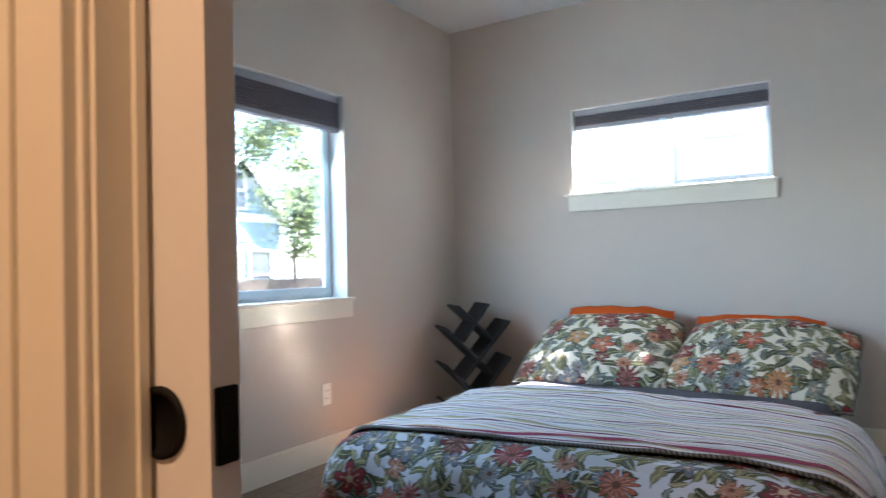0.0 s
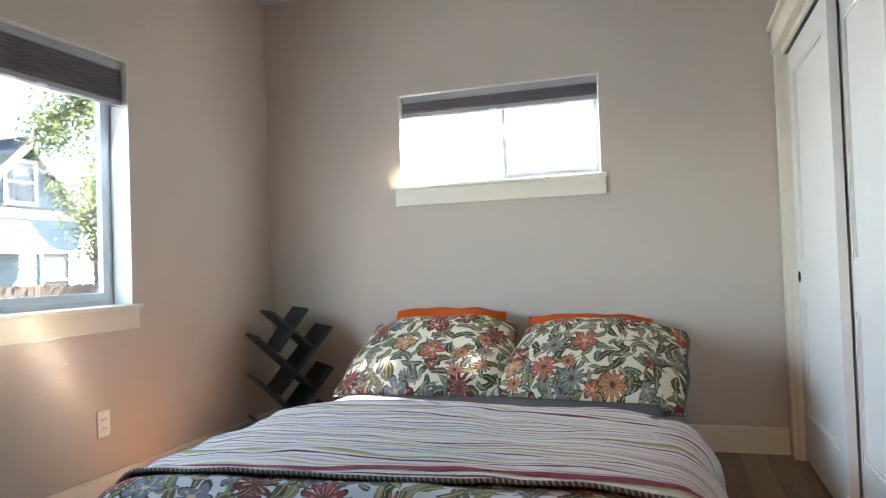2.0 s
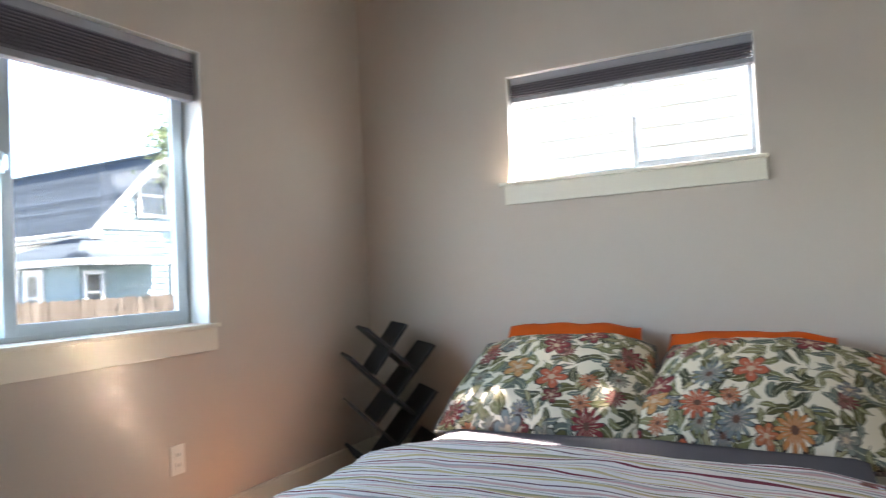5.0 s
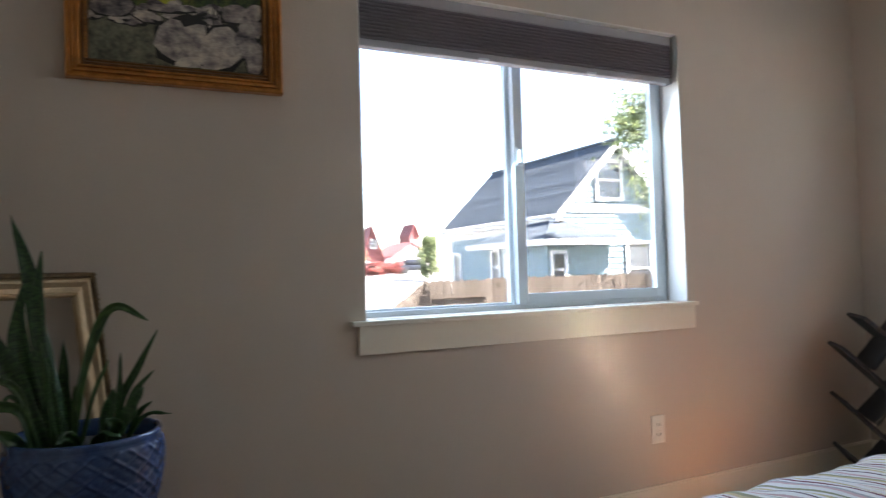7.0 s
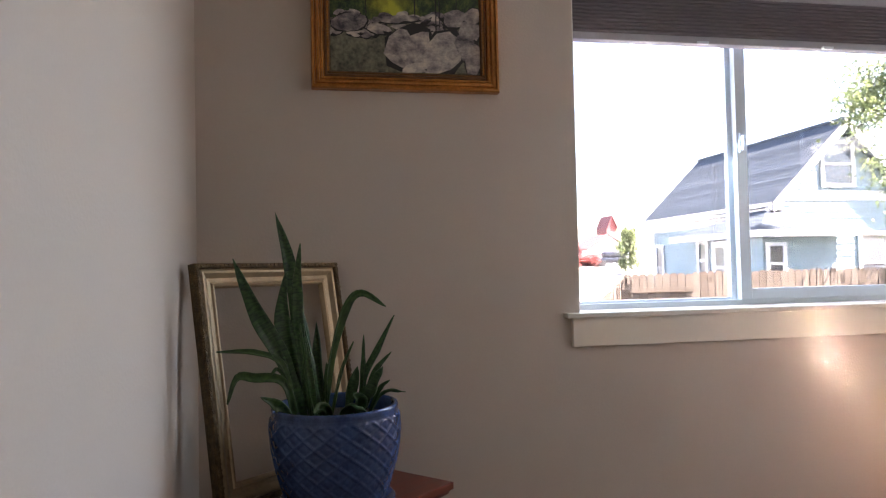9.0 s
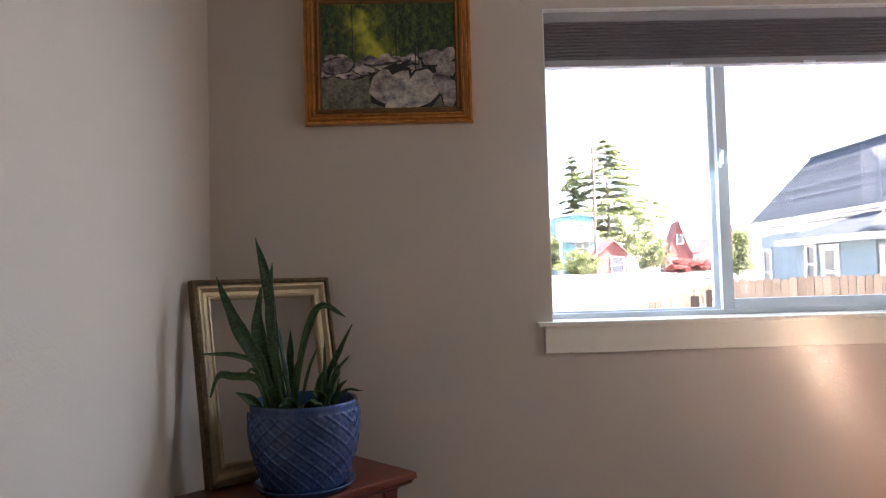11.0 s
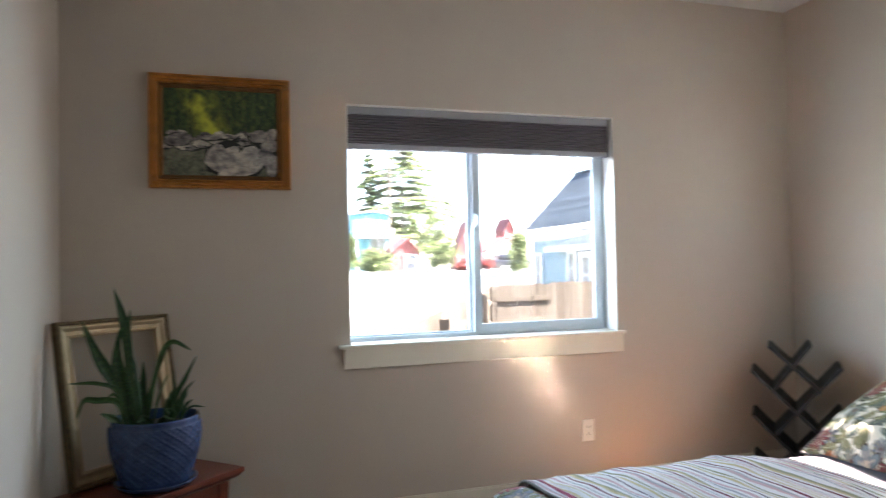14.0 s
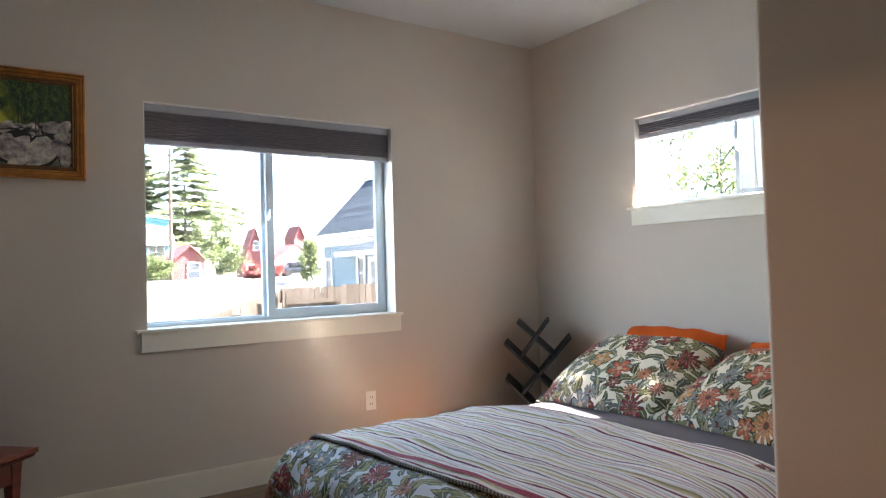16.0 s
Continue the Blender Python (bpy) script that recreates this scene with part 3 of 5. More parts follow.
def window(name, m, a0, a1, z0, z1, meet, shade_z, label, shade_label, clips, sash_on_high, slim=1.0):
    """A vinyl slider in its reveal, with stool, apron and a raised cellular shade. Local: a along the wall, +y into the room."""
    bm = sash(bmesh.new(), a0, a1, z0, z1, -0.165, -0.115, 0.022 * slim, 0.020 * slim, 0.009)
    win = structure(name, bm, VINYL, label, "window", m)
    sides = ((a0 + 0.026 * slim, meet + 0.022), (meet + 0.008 * slim, a1 - 0.008))
    inner, outer = (sides[1], sides[0]) if sash_on_high else (sides[0], sides[1])
    part("sash", sash(bmesh.new(), inner[0], inner[1], z0 + 0.02, z1 - 0.02, -0.134, -0.106, 0.044 * slim, 0.040 * slim), VINYL, win)
    part("sash", sash(bmesh.new(), outer[0], outer[1], z0 + 0.016, z1 - 0.02, -0.160, -0.136, 0.034 * slim, 0.012, 0.010), VINYL, win)
    for (p0, p1), d in ((inner, -0.12), (outer, -0.148)):
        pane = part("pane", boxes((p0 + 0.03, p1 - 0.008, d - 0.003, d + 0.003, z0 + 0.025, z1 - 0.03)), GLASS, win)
        # Shadow off, so sun and lamps come in past the dimming tint.
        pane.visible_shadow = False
    lz = z0 + (z1 - z0) * 0.52
    lx = meet + (-0.004 if sash_on_high else 0.004)
    bm = boxes((lx - 0.011, lx + 0.011, -0.108, -0.096, lz - 0.038, lz + 0.038), bevel=0.004)
    box(bm, lx - 0.006, lx + 0.006, -0.098, -0.080, lz - 0.026, lz + 0.026, 0.004)
    part("latch", bm, VINYL, win, "small white sash latch")
    part("window_sill", boxes((a0 - 0.03, a1 + 0.055, -0.002, 0.036, z0 - 0.018, z0 - 0.001), (a0 + 0.001, a1 - 0.001, -0.116, -0.002, z0 - 0.0175, z0 - 0.0005), bevel=0.003), TRIM, win, "cream painted window stool")
    part("reveal", boxes((a0, a0 + 0.004, -0.104, -0.001, z0, z1), (a1 - 0.004, a1, -0.104, -0.001, z0, z1), (a0 + 0.004, a1 - 0.004, -0.104, -0.001, z1 - 0.004, z1)), DOORW, win, "white painted window reveal")
    part("apron", boxes((a0 - 0.022, a1 + 0.03, 0.0, 0.020, z0 - 0.115, z0 - 0.018), bevel=0.002), TRIM, win, "flat cream painted apron board")
    sh = thing("cellular_shade", shade_label, "window shade", m)
    s0, s1 = a0 + 0.008, a1 - 0.008
    part("headrail", boxes((s0, s1, -0.074, -0.030, z1 - 0.042, z1 - 0.004), bevel=0.004), RAIL, sh)
    top, low = z1 - 0.042, shade_z + 0.026
    n = max(4, round((top - low) / 0.0128))
    bm = bmesh.new()
    rows_f, rows_b = [], []
    cells = [(k + f, o) for k in range(n) for f, o in ((0.0, 0.0), (0.22, 0.016), (0.55, 0.019), (0.84, 0.015))] + [(n, 0.0)]
    for k, out in cells:
        z = top + (low - top) * k / n
        rows_f.append([bm.verts.new((x, -0.044 + out, z)) for x in (s0 + 0.004, s1 - 0.004)])
        rows_b.append([bm.verts.new((x, -0.062 - out * 0.5, z)) for x in (s0 + 0.004, s1 - 0.004)])
    for rows in (rows_f, rows_b):
        for p, q in zip(rows, rows[1:]):
            bm.faces.new((p[0], p[1], q[1], q[0]))
    for k in range(len(cells) - 1):
        for e in (0, 1):
            bm.faces.new((rows_f[k][e], rows_f[k + 1][e], rows_b[k + 1][e], rows_b[k][e]))
    part("pleats", bm, SHADE, sh)
    part("bottom_rail", boxes((s0 + 0.002, s1 - 0.002, -0.072, -0.032, shade_z, shade_z + 0.027), bevel=0.005), RAIL, sh)
    for c in clips:
        part("pull_tab", boxes((c - 0.022, c + 0.022, -0.034, -0.022, shade_z - 0.003, shade_z + 0.007), bevel=0.002), VINYL, sh, "small clear pull tab")
    return win


WM = pose(0, 0, 0, 0, 0, -90)        # local a runs towards -y on the west wall
window("window_1", WM, -W1[1], -W1[0], W1[2], W1[3], -2.614, 1.842, "wide white vinyl sliding window with cream stool", "charcoal pleated cellular shade raised to the window head", (-2.93, -2.42), False)
NM = pose(0, 4.6, 0, 0, 0, 180)
window("window_2", NM, -W2[1], -W2[0], W2[2], W2[3], -1.55, 1.925, "high white vinyl sliding window with cream stool", "grey pleated cellular shade raised on the high window", (-1.5,), False, 0.62)

# ---- closet ----
structure("trim_closet", boxes((2.994, 3.018, 4.505, 4.59, 0, 2.05), (2.990, 3.018, 2.694, 4.598, 2.05, 2.16), (2.968, 3.018, 2.694, 4.599, 2.16, 2.185), (2.982, 3.018, 2.694, 4.5985, 2.045, 2.062), bevel=0.003),
          TRIM, "cream painted closet casing with a capped head board", "trim")
structure("trim_closet_jamb", boxes((3.018, 3.129, 4.49, 4.53, 0, 2.05), (3.018, 3.128, 2.694, 4.49, 2.015, 2.05)), TRIM, "cream painted closet door jamb", "trim")


def panel_door(bm, w, h, t, stile, rails, depth=0.010):
    """Local x: width, y: thickness, z: height. Recessed panels between the rails (z pairs)."""
    box(bm, 0, w, depth, t - depth, 0, h)
    for y0, y1 in ((0, depth), (t - depth, t)):
        box(bm, 0, stile, y0, y1, 0, h)
        box(bm, w - stile, w, y0, y1, 0, h)
        for z0, z1 in rails:
            box(bm, stile, w - stile, y0, y1, z0, z1)
    for (a, b), (c, d) in zip(rails, rails[1:]):
        for x0, x1, z0, z1 in ((stile, stile + 0.012, b, c), (w - stile - 0.012, w - stile, b, c), (stile + 0.012, w - stile - 0.012, b, b + 0.012), (stile + 0.012, w - stile - 0.012, c - 0.012, c)):
            box(bm, x0, x1, 0.004, depth, z0, z1)
    return bm


def flush_pull(parent, m, r=0.027):
    bm = lathe(bmesh.new(), ((r, -0.001), (r, 0.003), (r * 0.86, 0.004), (r * 0.8, 0.0015), (0.0001, 0.001)), 28)
    return part("finger_pull", bm, BLACKM, parent, "round black flush pull", True, m)


def closet_door(x, y_far, width, pull):
    door = thing("closet_door", "white painted two-panel sliding closet door", "door", pose(x, y_far, 0.012, 0, 0, -90), "sliding closet doors")
    part("panel", panel_door(bmesh.new(), width, 2.0, 0.034, 0.105, ((0, 0.235), (0.79, 0.975), (1.885, 2.0)), 0.0125), DOORW, door)
    if pull:
        flush_pull(door, pose(0.05, 0.0, 0.895, 90))
    return door


closet_door(3.046, 4.487, 0.872, True)
closet_door(3.0915, 3.70, 0.872, False)
structure("trim_closet_track", boxes((3.03, 3.125, 2.70, 4.487, 2.0125, 2.0145)), SLOT, "dark sliding door track", "trim")

# ---- pocket door ----
pocket = thing("pocket_door", "cream painted pocket door slid open into the wall", "door", SM)
part("panel", panel_door(bmesh.new(), 0.84, 2.02, 0.035, 0.115, ((0, 0.20), (0.80, 0.965), (1.88, 2.02)), 0.008), DOORW, pocket, m=pose(1.239, -0.061, 0.010))
bm = lathe(bmesh.new(), ((0.034, 0), (0.034, 0.004), (0.028, 0.005), (0.025, -0.004), (0.0001, -0.005)), 32)
part("finger_pull", bm, BLACKM, pocket, "round black flush pull", True, pose(2.014, -0.0612, 0.90, 90))
bm = boxes((2.0791, 2.0815, -0.057, -0.030, 0.865, 0.935), bevel=0.003)
box(bm, 2.0814, 2.0830, -0.050, -0.037, 0.885, 0.915, 0.001)
part("edge_plate", bm, BLACKM, pocket, "black edge pull plate")
structure("trim_door", boxes((1.952, 2.036, 0.0, 0.018, 0, DH + 0.09), (D1, D1 + 0.085, 0.0, 0.018, 0, DH + 0.09), (2.036, D1, 0.0, 0.018, DH, DH + 0.09), bevel=0.003), TRIM, "flat cream painted door casing", "trim", SM)
structure("trim_door_hall", boxes((1.867, 1.982, -0.135, -0.115, 0, DH + 0.1), (1.873, 1.912, -0.142, -0.135, 0, DH + 0.1), (1.982, 1.9918, -0.122, -0.115, 0, DH), (D1, D1 + 0.1, -0.135, -0.115, 0, DH + 0.1), (1.982, D1, -0.135, -0.115, DH, DH + 0.1), bevel=0.002),
          TRIM, "stepped cream painted hall-side door casing", "trim", SM)
structure("trim_door_jamb", boxes((1.9922, 2.000, -0.1148, -0.068, 0, DH), (2.0002, 2.007, -0.0785, -0.068, 0, DH), (D0 + 0.0002, D0 + 0.004, -0.0218, -0.001, 0, DH)), TRIM, "cream painted split door jamb", "trim", SM)
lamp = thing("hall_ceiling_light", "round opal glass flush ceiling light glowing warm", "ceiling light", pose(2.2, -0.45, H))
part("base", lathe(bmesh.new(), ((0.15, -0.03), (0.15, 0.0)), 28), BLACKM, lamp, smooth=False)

# ---- outlet ----
outlet = thing("wall_outlet", "cream plastic duplex outlet on the wall below the window", "outlet", pose(0, 3.185, 0.365))
part("cover_plate", boxes((0.0, 0.006, -0.035, 0.035, -0.0575, 0.0575), bevel=0.002), PLATE, outlet)
for dz in (-0.02, 0.02):
    part("socket", boxes((0.006, 0.0085, -0.0165, 0.0165, dz - 0.014, dz + 0.014), bevel=0.002), PLATE, outlet)
    part("slot", boxes((0.0084, 0.0090, -0.0085, -0.006, dz - 0.006, dz + 0.006), (0.0084, 0.0090, 0.006, 0.0085, dz - 0.006, dz + 0.006)), SLOT, outlet)

# ---- picture ----
def moulding(bm, w, h, profile, m=None):
    """A mitred frame in the plane (y, z) about the middle; profile: (inwards from the outer edge, out from the wall)."""
    cs = ((-1, -1), (1, -1), (1, 1), (-1, 1))
    loops = [[bm.verts.new((o, sy * (w / 2 - i), sz * (h / 2 - i))) for sy, sz in cs] for i, o in profile]
    for a, b in zip(loops, loops[1:] + loops[:1]):
        for k in range(4):
            bm.faces.new((a[k], a[(k + 1) % 4], b[(k + 1) % 4], b[k]))
    return bm


picture = thing("framed_painting", "gilt-framed oil painting of a wooded stream with boulders", "painting", pose(0, 1.333, 1.884))
part("frame", moulding(bmesh.new(), 0.614, 0.512, ((0, 0.002), (0, 0.030), (0.003, 0.040), (0.010, 0.041), (0.012, 0.030), (0.016, 0.029), (0.018, 0.037), (0.025, 0.036), (0.027, 0.025), (0.031, 0.024), (0.033, 0.031), (0.038, 0.029), (0.040, 0.018), (0.044, 0.017), (0.044, 0.002))), GILT, picture)
part("inner_frame", moulding(bmesh.new(), 0.530, 0.428, ((0, 0.003), (0, 0.024), (0.004, 0.026), (0.010, 0.018), (0.014, 0.020), (0.019, 0.013), (0.019, 0.003))), GILTD, picture)
bm = bmesh.new()
for k in range(46):
    for sy in (-1, 1):
        z = -0.196 + 0.392 * k / 45
        box(bm, 0.024, 0.029, sy * 0.254 - 0.003, sy * 0.254 + 0.003, z - 0.003, z + 0.003)
tagged(part("beading", bm, GILT, picture), kind="stuff")
part("canvas", boxes((0.004, 0.0120, -0.247, 0.247, -0.196, 0.196)), CANVAS, picture)
part("painted_stream", boxes((0.0120, 0.0126, -0.245, 0.245, -0.194, -0.022)), WATERP, picture)
rng = random.Random(5)


def boulder(bm, y, z, a, b, x, tilt, under=None):
    n = 11
    if under is not None:
        boulder(under, y + 0.002, z - 0.003, a * 1.10, b * 1.14, x - 0.0003, tilt)
    ring = [(math.cos(2 * math.pi * k / n) * a * rng.uniform(0.78, 1.14), math.sin(2 * math.pi * k / n) * b * rng.uniform(0.76, 1.14)) for k in range(n)]
    lim = lambda v, m: max(-m, min(m, v))
    c, s = math.cos(tilt), math.sin(tilt)
    vs = [bm.verts.new((x, lim(y + p * c - q * s, 0.246), lim(z + p * s + q * c, 0.195))) for p, q in ring]
    top = bm.verts.new((x + 0.0012, lim(y - a * 0.1, 0.24), lim(z + b * 0.25, 0.19)))
    for k in range(n):
        bm.faces.new((vs[k], vs[(k + 1) % n], top))


bm, dark_bm = bmesh.new(), bmesh.new()
for k in range(46):
    boulder(bm, rng.uniform(-0.24, 0.24), rng.uniform(-0.075, 0.0), rng.uniform(0.012, 0.03), rng.uniform(0.007, 0.016), 0.0130 + k * 0.00002, rng.uniform(-0.2, 0.2), dark_bm)
for y, z, a, b, t in ((-0.185, -0.035, 0.060, 0.030, 0.1), (-0.09, -0.055, 0.042, 0.018, -0.1), (0.165, -0.012, 0.045, 0.028, 0.2), (0.225, 0.0, 0.03, 0.03, 0.4), (0.215, -0.055, 0.04, 0.04, 0.2), (-0.02, -0.02, 0.07, 0.014, 0.1), (0.19, -0.105, 0.055, 0.040, -0.5), (0.222, -0.15, 0.030, 0.05, 0.0), (0.012, -0.120, 0.084, 0.076, 0.35), (0.205, -0.115, 0.060, 0.036, -0.6), (0.115, -0.130, 0.098, 0.062, 0.75), (0.035, -0.180, 0.050, 0.022, 0.2)):
    boulder(bm, y, z, a, b, 0.0140 + 0.0002 * len(bm.faces) / 40, t, dark_bm)
tagged(part("painted_shadow", dark_bm, TRUNKP, picture), kind="stuff")
tagged(part("painted_scree", bm, ROCKP, picture), kind="stuff")
for y, w, z0, z1 in ((-0.13, 0.003, -0.03, 0.19), (0.03, 0.004, -0.02, 0.12), (0.10, 0.004, -0.06, 0.05), (0.112, 0.003, -0.05, 0.05), (0.17, 0.002, 0.0, 0.12)):
    part("painted_trunk", boxes((0.0121, 0.0145, y - w / 2, y + w / 2, z0, z1)), TRUNKP, picture)

# ---- corner table, old frame, plant ----
TM = pose(0.385, 1.052, 0, 0, 0, 133)       # local x along the table, local -y towards the room
table = thing("side_table", "small cherry-red wooden side table set across the corner", "table", TM)
part("tabletop", boxes((-0.318, 0.318, -0.178, 0.178, 0.424, 0.445), bevel=0.004), TABLEM, table)
bm = bmesh.new()
rings = [[bm.verts.new((sx * (0.318 - i), sy * (0.178 - i), z)) for sx, sy in ((-1, -1), (1, -1), (1, 1), (-1, 1))] for i, z in ((0.008, 0.4215), (0.012, 0.412), (0.024, 0.404), (0.040, 0.400), (0.040, 0.395))]
for a, b in zip(rings, rings[1:]):
    for k in range(4):
        bm.faces.new((a[k], a[(k + 1) % 4], b[(k + 1) % 4], b[k]))
bm.faces.new(rings[-1])
part("cove_moulding", bm, TABLEM, table)
for x0, x1, y0, y1 in ((-0.22, 0.22, -0.138, -0.122), (-0.22, 0.22, 0.122, 0.138), (-0.258, -0.242, -0.11, 0.11), (0.242, 0.258, -0.11, 0.11)):
    part("apron", boxes((x0, x1, y0, y1, 0.315, 0.395), bevel=0.002), TABLEM, table)
for sx in (-1, 1):
    for sy in (-1, 1):
        bm = bmesh.new()
        prof = ((0.0, 0.018), (0.20, 0.017), (0.31, 0.022), (0.36, 0.024), (0.3949, 0.026))
        rs = [[bm.verts.new((sx * 0.238 + a * r, sy * 0.118 + b * r, z)) for a, b in ((-1, -1), (1, -1), (1, 1), (-1, 1))] for z, r in prof]
        for a, b in zip(rs, rs[1:]):
            for k in range(4):
                bm.faces.new((a[k], a[(k + 1) % 4], b[(k + 1) % 4], b[k]))
        bm.faces.new(rs[0][::-1])
        bm.faces.new(rs[-1])
        part("leg", bm, TABLEM, table)
part("shelf", boxes((-0.22, 0.22, -0.10, 0.10, 0.12, 0.137), bevel=0.003), TABLEM, table)

# leaning frame: foot line on the table, top against the corner walls
low_l, low_r, top_l = Vector((0.432, 0.782, 0.4465)), Vector((0.085, 1.155, 0.4465)), Vector((0.365, 0.700, 1.075))
ax = (low_r - low_l).normalized()
up = (top_l - low_l)
up = (up - ax * up.dot(ax)).normalized()
out = ax.cross(up) * -1
FW, FH = (low_r - low_l).length, 0.634
mid = low_l + ax * FW / 2 + up * FH / 2
rot = Matrix((( -out.x, ax.x, up.x, mid.x), (-out.y, ax.y, up.y, mid.y), (-out.z, ax.z, up.z, mid.z), (0, 0, 0, 1)))
if (rot.to_3x3() @ Vector((1, 0, 0))).dot(Vector((1, 1, 0))) < 0:
    rot = Matrix(((out.x, ax.x, up.x, mid.x), (out.y, ax.y, up.y, mid.y), (out.z, ax.z, up.z, mid.z), (0, 0, 0, 1)))
old = thing("empty_picture_frame", "antique champagne-gilt empty frame leaning in the corner", "picture frame", rot)
part("outer_moulding", moulding(bmesh.new(), FW, FH, ((0, -0.012), (0, 0.016), (0.003, 0.021), (0.012, 0.021), (0.015, 0.015), (0.015, -0.012))), ORNATE, old, "dark carved outer edge")
bm = bmesh.new()
rng = random.Random(11)
for side in range(4):
    n = 44 if side % 2 else 36
    for k in range(n):
        s = (k + 0.5) / n - 0.5
        y, z = ((s * FW, (FH / 2 - 0.0075) * (1 if side == 0 else -1)) if side % 2 == 0 else ((FW / 2 - 0.0075) * (1 if side == 1 else -1), s * FH))
        r = rng.uniform(0.003, 0.005)
        box(bm, 0.019, 0.0235, y - r, y + r, z - r, z + r, m=Matrix.Translation((0, y, z)) @ Matrix.Rotation(rng.uniform(0, 1.5), 4, "X") @ Matrix.Translation((0, -y, -z)))
part("carving", bm, ORNATE, old)
part("inner_moulding", moulding(bmesh.new(), FW - 0.030, FH - 0.030, ((0, -0.011), (0, 0.012), (0.006, 0.017), (0.012, 0.016), (0.024, 0.006), (0.036, 0.004), (0.040, 0.008), (0.046, 0.006), (0.050, -0.002), (0.050, -0.011))), CHAMP, old, "worn champagne-gilt slope")

PC = Vector((0.43, 1.075, 0.4465))
pot = thing("plant_pot", "blue glazed ceramic pot with a quilted diamond pattern on its saucer", "plant pot", Matrix.Translation(PC))
part("saucer", lathe(bmesh.new(), ((0.10, 0), (0.135, 0.003), (0.147, 0.020), (0.150, 0.024), (0.146, 0.025), (0.13, 0.012), (0.0001, 0.010)), 48), POTM, pot, smooth=True)
bm = bmesh.new()
n, rows = 256, 72
prof = [(0.112, 0.0126), (0.122, 0.016)] + [(0.122 + 0.045 * math.sin(math.pi * 0.62 * k / rows), 0.016 + 0.232 * k / rows) for k in range(1, rows + 1)]
rings = []
for r, z in prof:
    ring = []
    for k in range(n):
        a = 2 * math.pi * k / n
        f = (z - 0.016) / 0.232
        dent = 0.0
        if 0.03 < f < 0.95:
            p, q = 19 * a / (2 * math.pi) + f * 5.6, 19 * a / (2 * math.pi) - f * 5.6
            dist = min(abs(p - round(p)), abs(q - round(q)))
            dent = 0.0062 * max(0.0, 1 - dist / 0.11) + 0.0040 * dist
        ring.append(bm.verts.new(((r - 0.0045 + dent) * math.cos(a), (r - 0.0045 + dent) * math.sin(a), z)))
    rings.append(ring)
for r, z in ((0.161, 0.256), (0.158, 0.262), (0.152, 0.262), (0.149, 0.256), (0.147, 0.20)):
    rings.append([bm.verts.new((r * math.cos(2 * math.pi * k / n), r * math.sin(2 * math.pi * k / n), z)) for k in range(n)])
for a, b in zip(rings, rings[1:]):
    for k in range(n):
        bm.faces.new((a[k], a[(k + 1) % n], b[(k + 1) % n], b[k]))
bm.faces.new(rings[0][::-1])
part("body", bm, POTM, pot, smooth=True)

plant = thing("snake_plant", "leafy snake plant with banded upright and drooping strap leaves", "plant", Matrix.Translation(PC))
part("soil", lathe(bmesh.new(), ((0.146, 0.19), (0.1465, 0.222), (0.10, 0.230), (0.0001, 0.226)), 32), SOIL, plant, smooth=True)


def leaf(x, w, material, *ways, strap=False, twist=0.0):
    """A blade through a few (y, z) places above the soil: x its distance towards the room, w its width."""
    pts = [Vector((x * (0.4 + 0.6 * k / (len(ways) - 1)), y, z)) for k, (y, z) in enumerate(ways)]
    pts = [pts[0] * 2 - pts[1]] + pts + [pts[-1] * 2 - pts[-2]]
    spans = len(ways) - 1

    def along(i):
        g = min(i, 0.99999) * spans
        k, u = int(g), g - int(g)
        a, b, c, d = pts[k:k + 4]
        return 0.5 * (2 * b + (c - a) * u + (2 * a - 5 * b + 4 * c - d) * u * u + (3 * b - a - 3 * c + d) * u ** 3)

    def at(i, j):
        d = (along(min(i + 0.02, 1)) - along(max(i - 0.02, 0))).normalized()
        side = (Matrix.Rotation(twist + 0.5 * math.sin(i * 2.5 + x * 50), 3, d) @ d.cross(Vector((1.0, -0.15, 0.12)))).normalized()
        nrm = side.cross(d)
        if strap:
            k = 0.55 + 0.45 * math.sin(math.pi * min(i / 0.9, 1.0)) if i < 0.8 else 0.70 * (1 - ((i - 0.8) / 0.2) ** 2)
        else:
            k = 0.42 + 0.58 * math.sin(math.pi / 2 * i / 0.6) if i < 0.6 else 1 - ((i - 0.6) / 0.4) ** 1.6
        h = max(0.82 * w * k, 0.0008)
        rip = 0.06 * w * math.sin(i * 21 + 40 * x + 3 * j)
        return along(i) + side * h * (j - 0.5) + nrm * (0.45 * h * ((2 * j - 1) ** 2 - 0.5) + rip)

    ob = part("leaf", sheet(bmesh.new(), 20, 4, at, lambda i, j: (j * 0.2, i)), material, plant, smooth=True)
    thicken(ob, 0.0022, 0.0)
    return ob


# tall banded blades
leaf(-0.03, 0.042, LEAFM, (-0.075, 0.20), (-0.085, 0.42), (-0.108, 0.61), (-0.146, 0.756))
leaf(0.03, 0.034, LEAFM, (-0.055, 0.20), (-0.085, 0.40), (-0.090, 0.55), (-0.082, 0.672))
leaf(0.04, 0.052, LEAFM, (-0.070, 0.20), (-0.125, 0.37), (-0.185, 0.49), (-0.245, 0.636), twist=0.3)
leaf(0.02, 0.050, LEAFM, (-0.080, 0.20), (-0.105, 0.36), (-0.128, 0.48), (-0.118, 0.602), twist=-0.2)
leaf(0.00, 0.026, LEAFM, (-0.035, 0.20), (-0.055, 0.34), (-0.080, 0.515), twist=0.9)
leaf(-0.04, 0.030, LEAFM, (-0.020, 0.20), (-0.040, 0.34), (-0.045, 0.470))
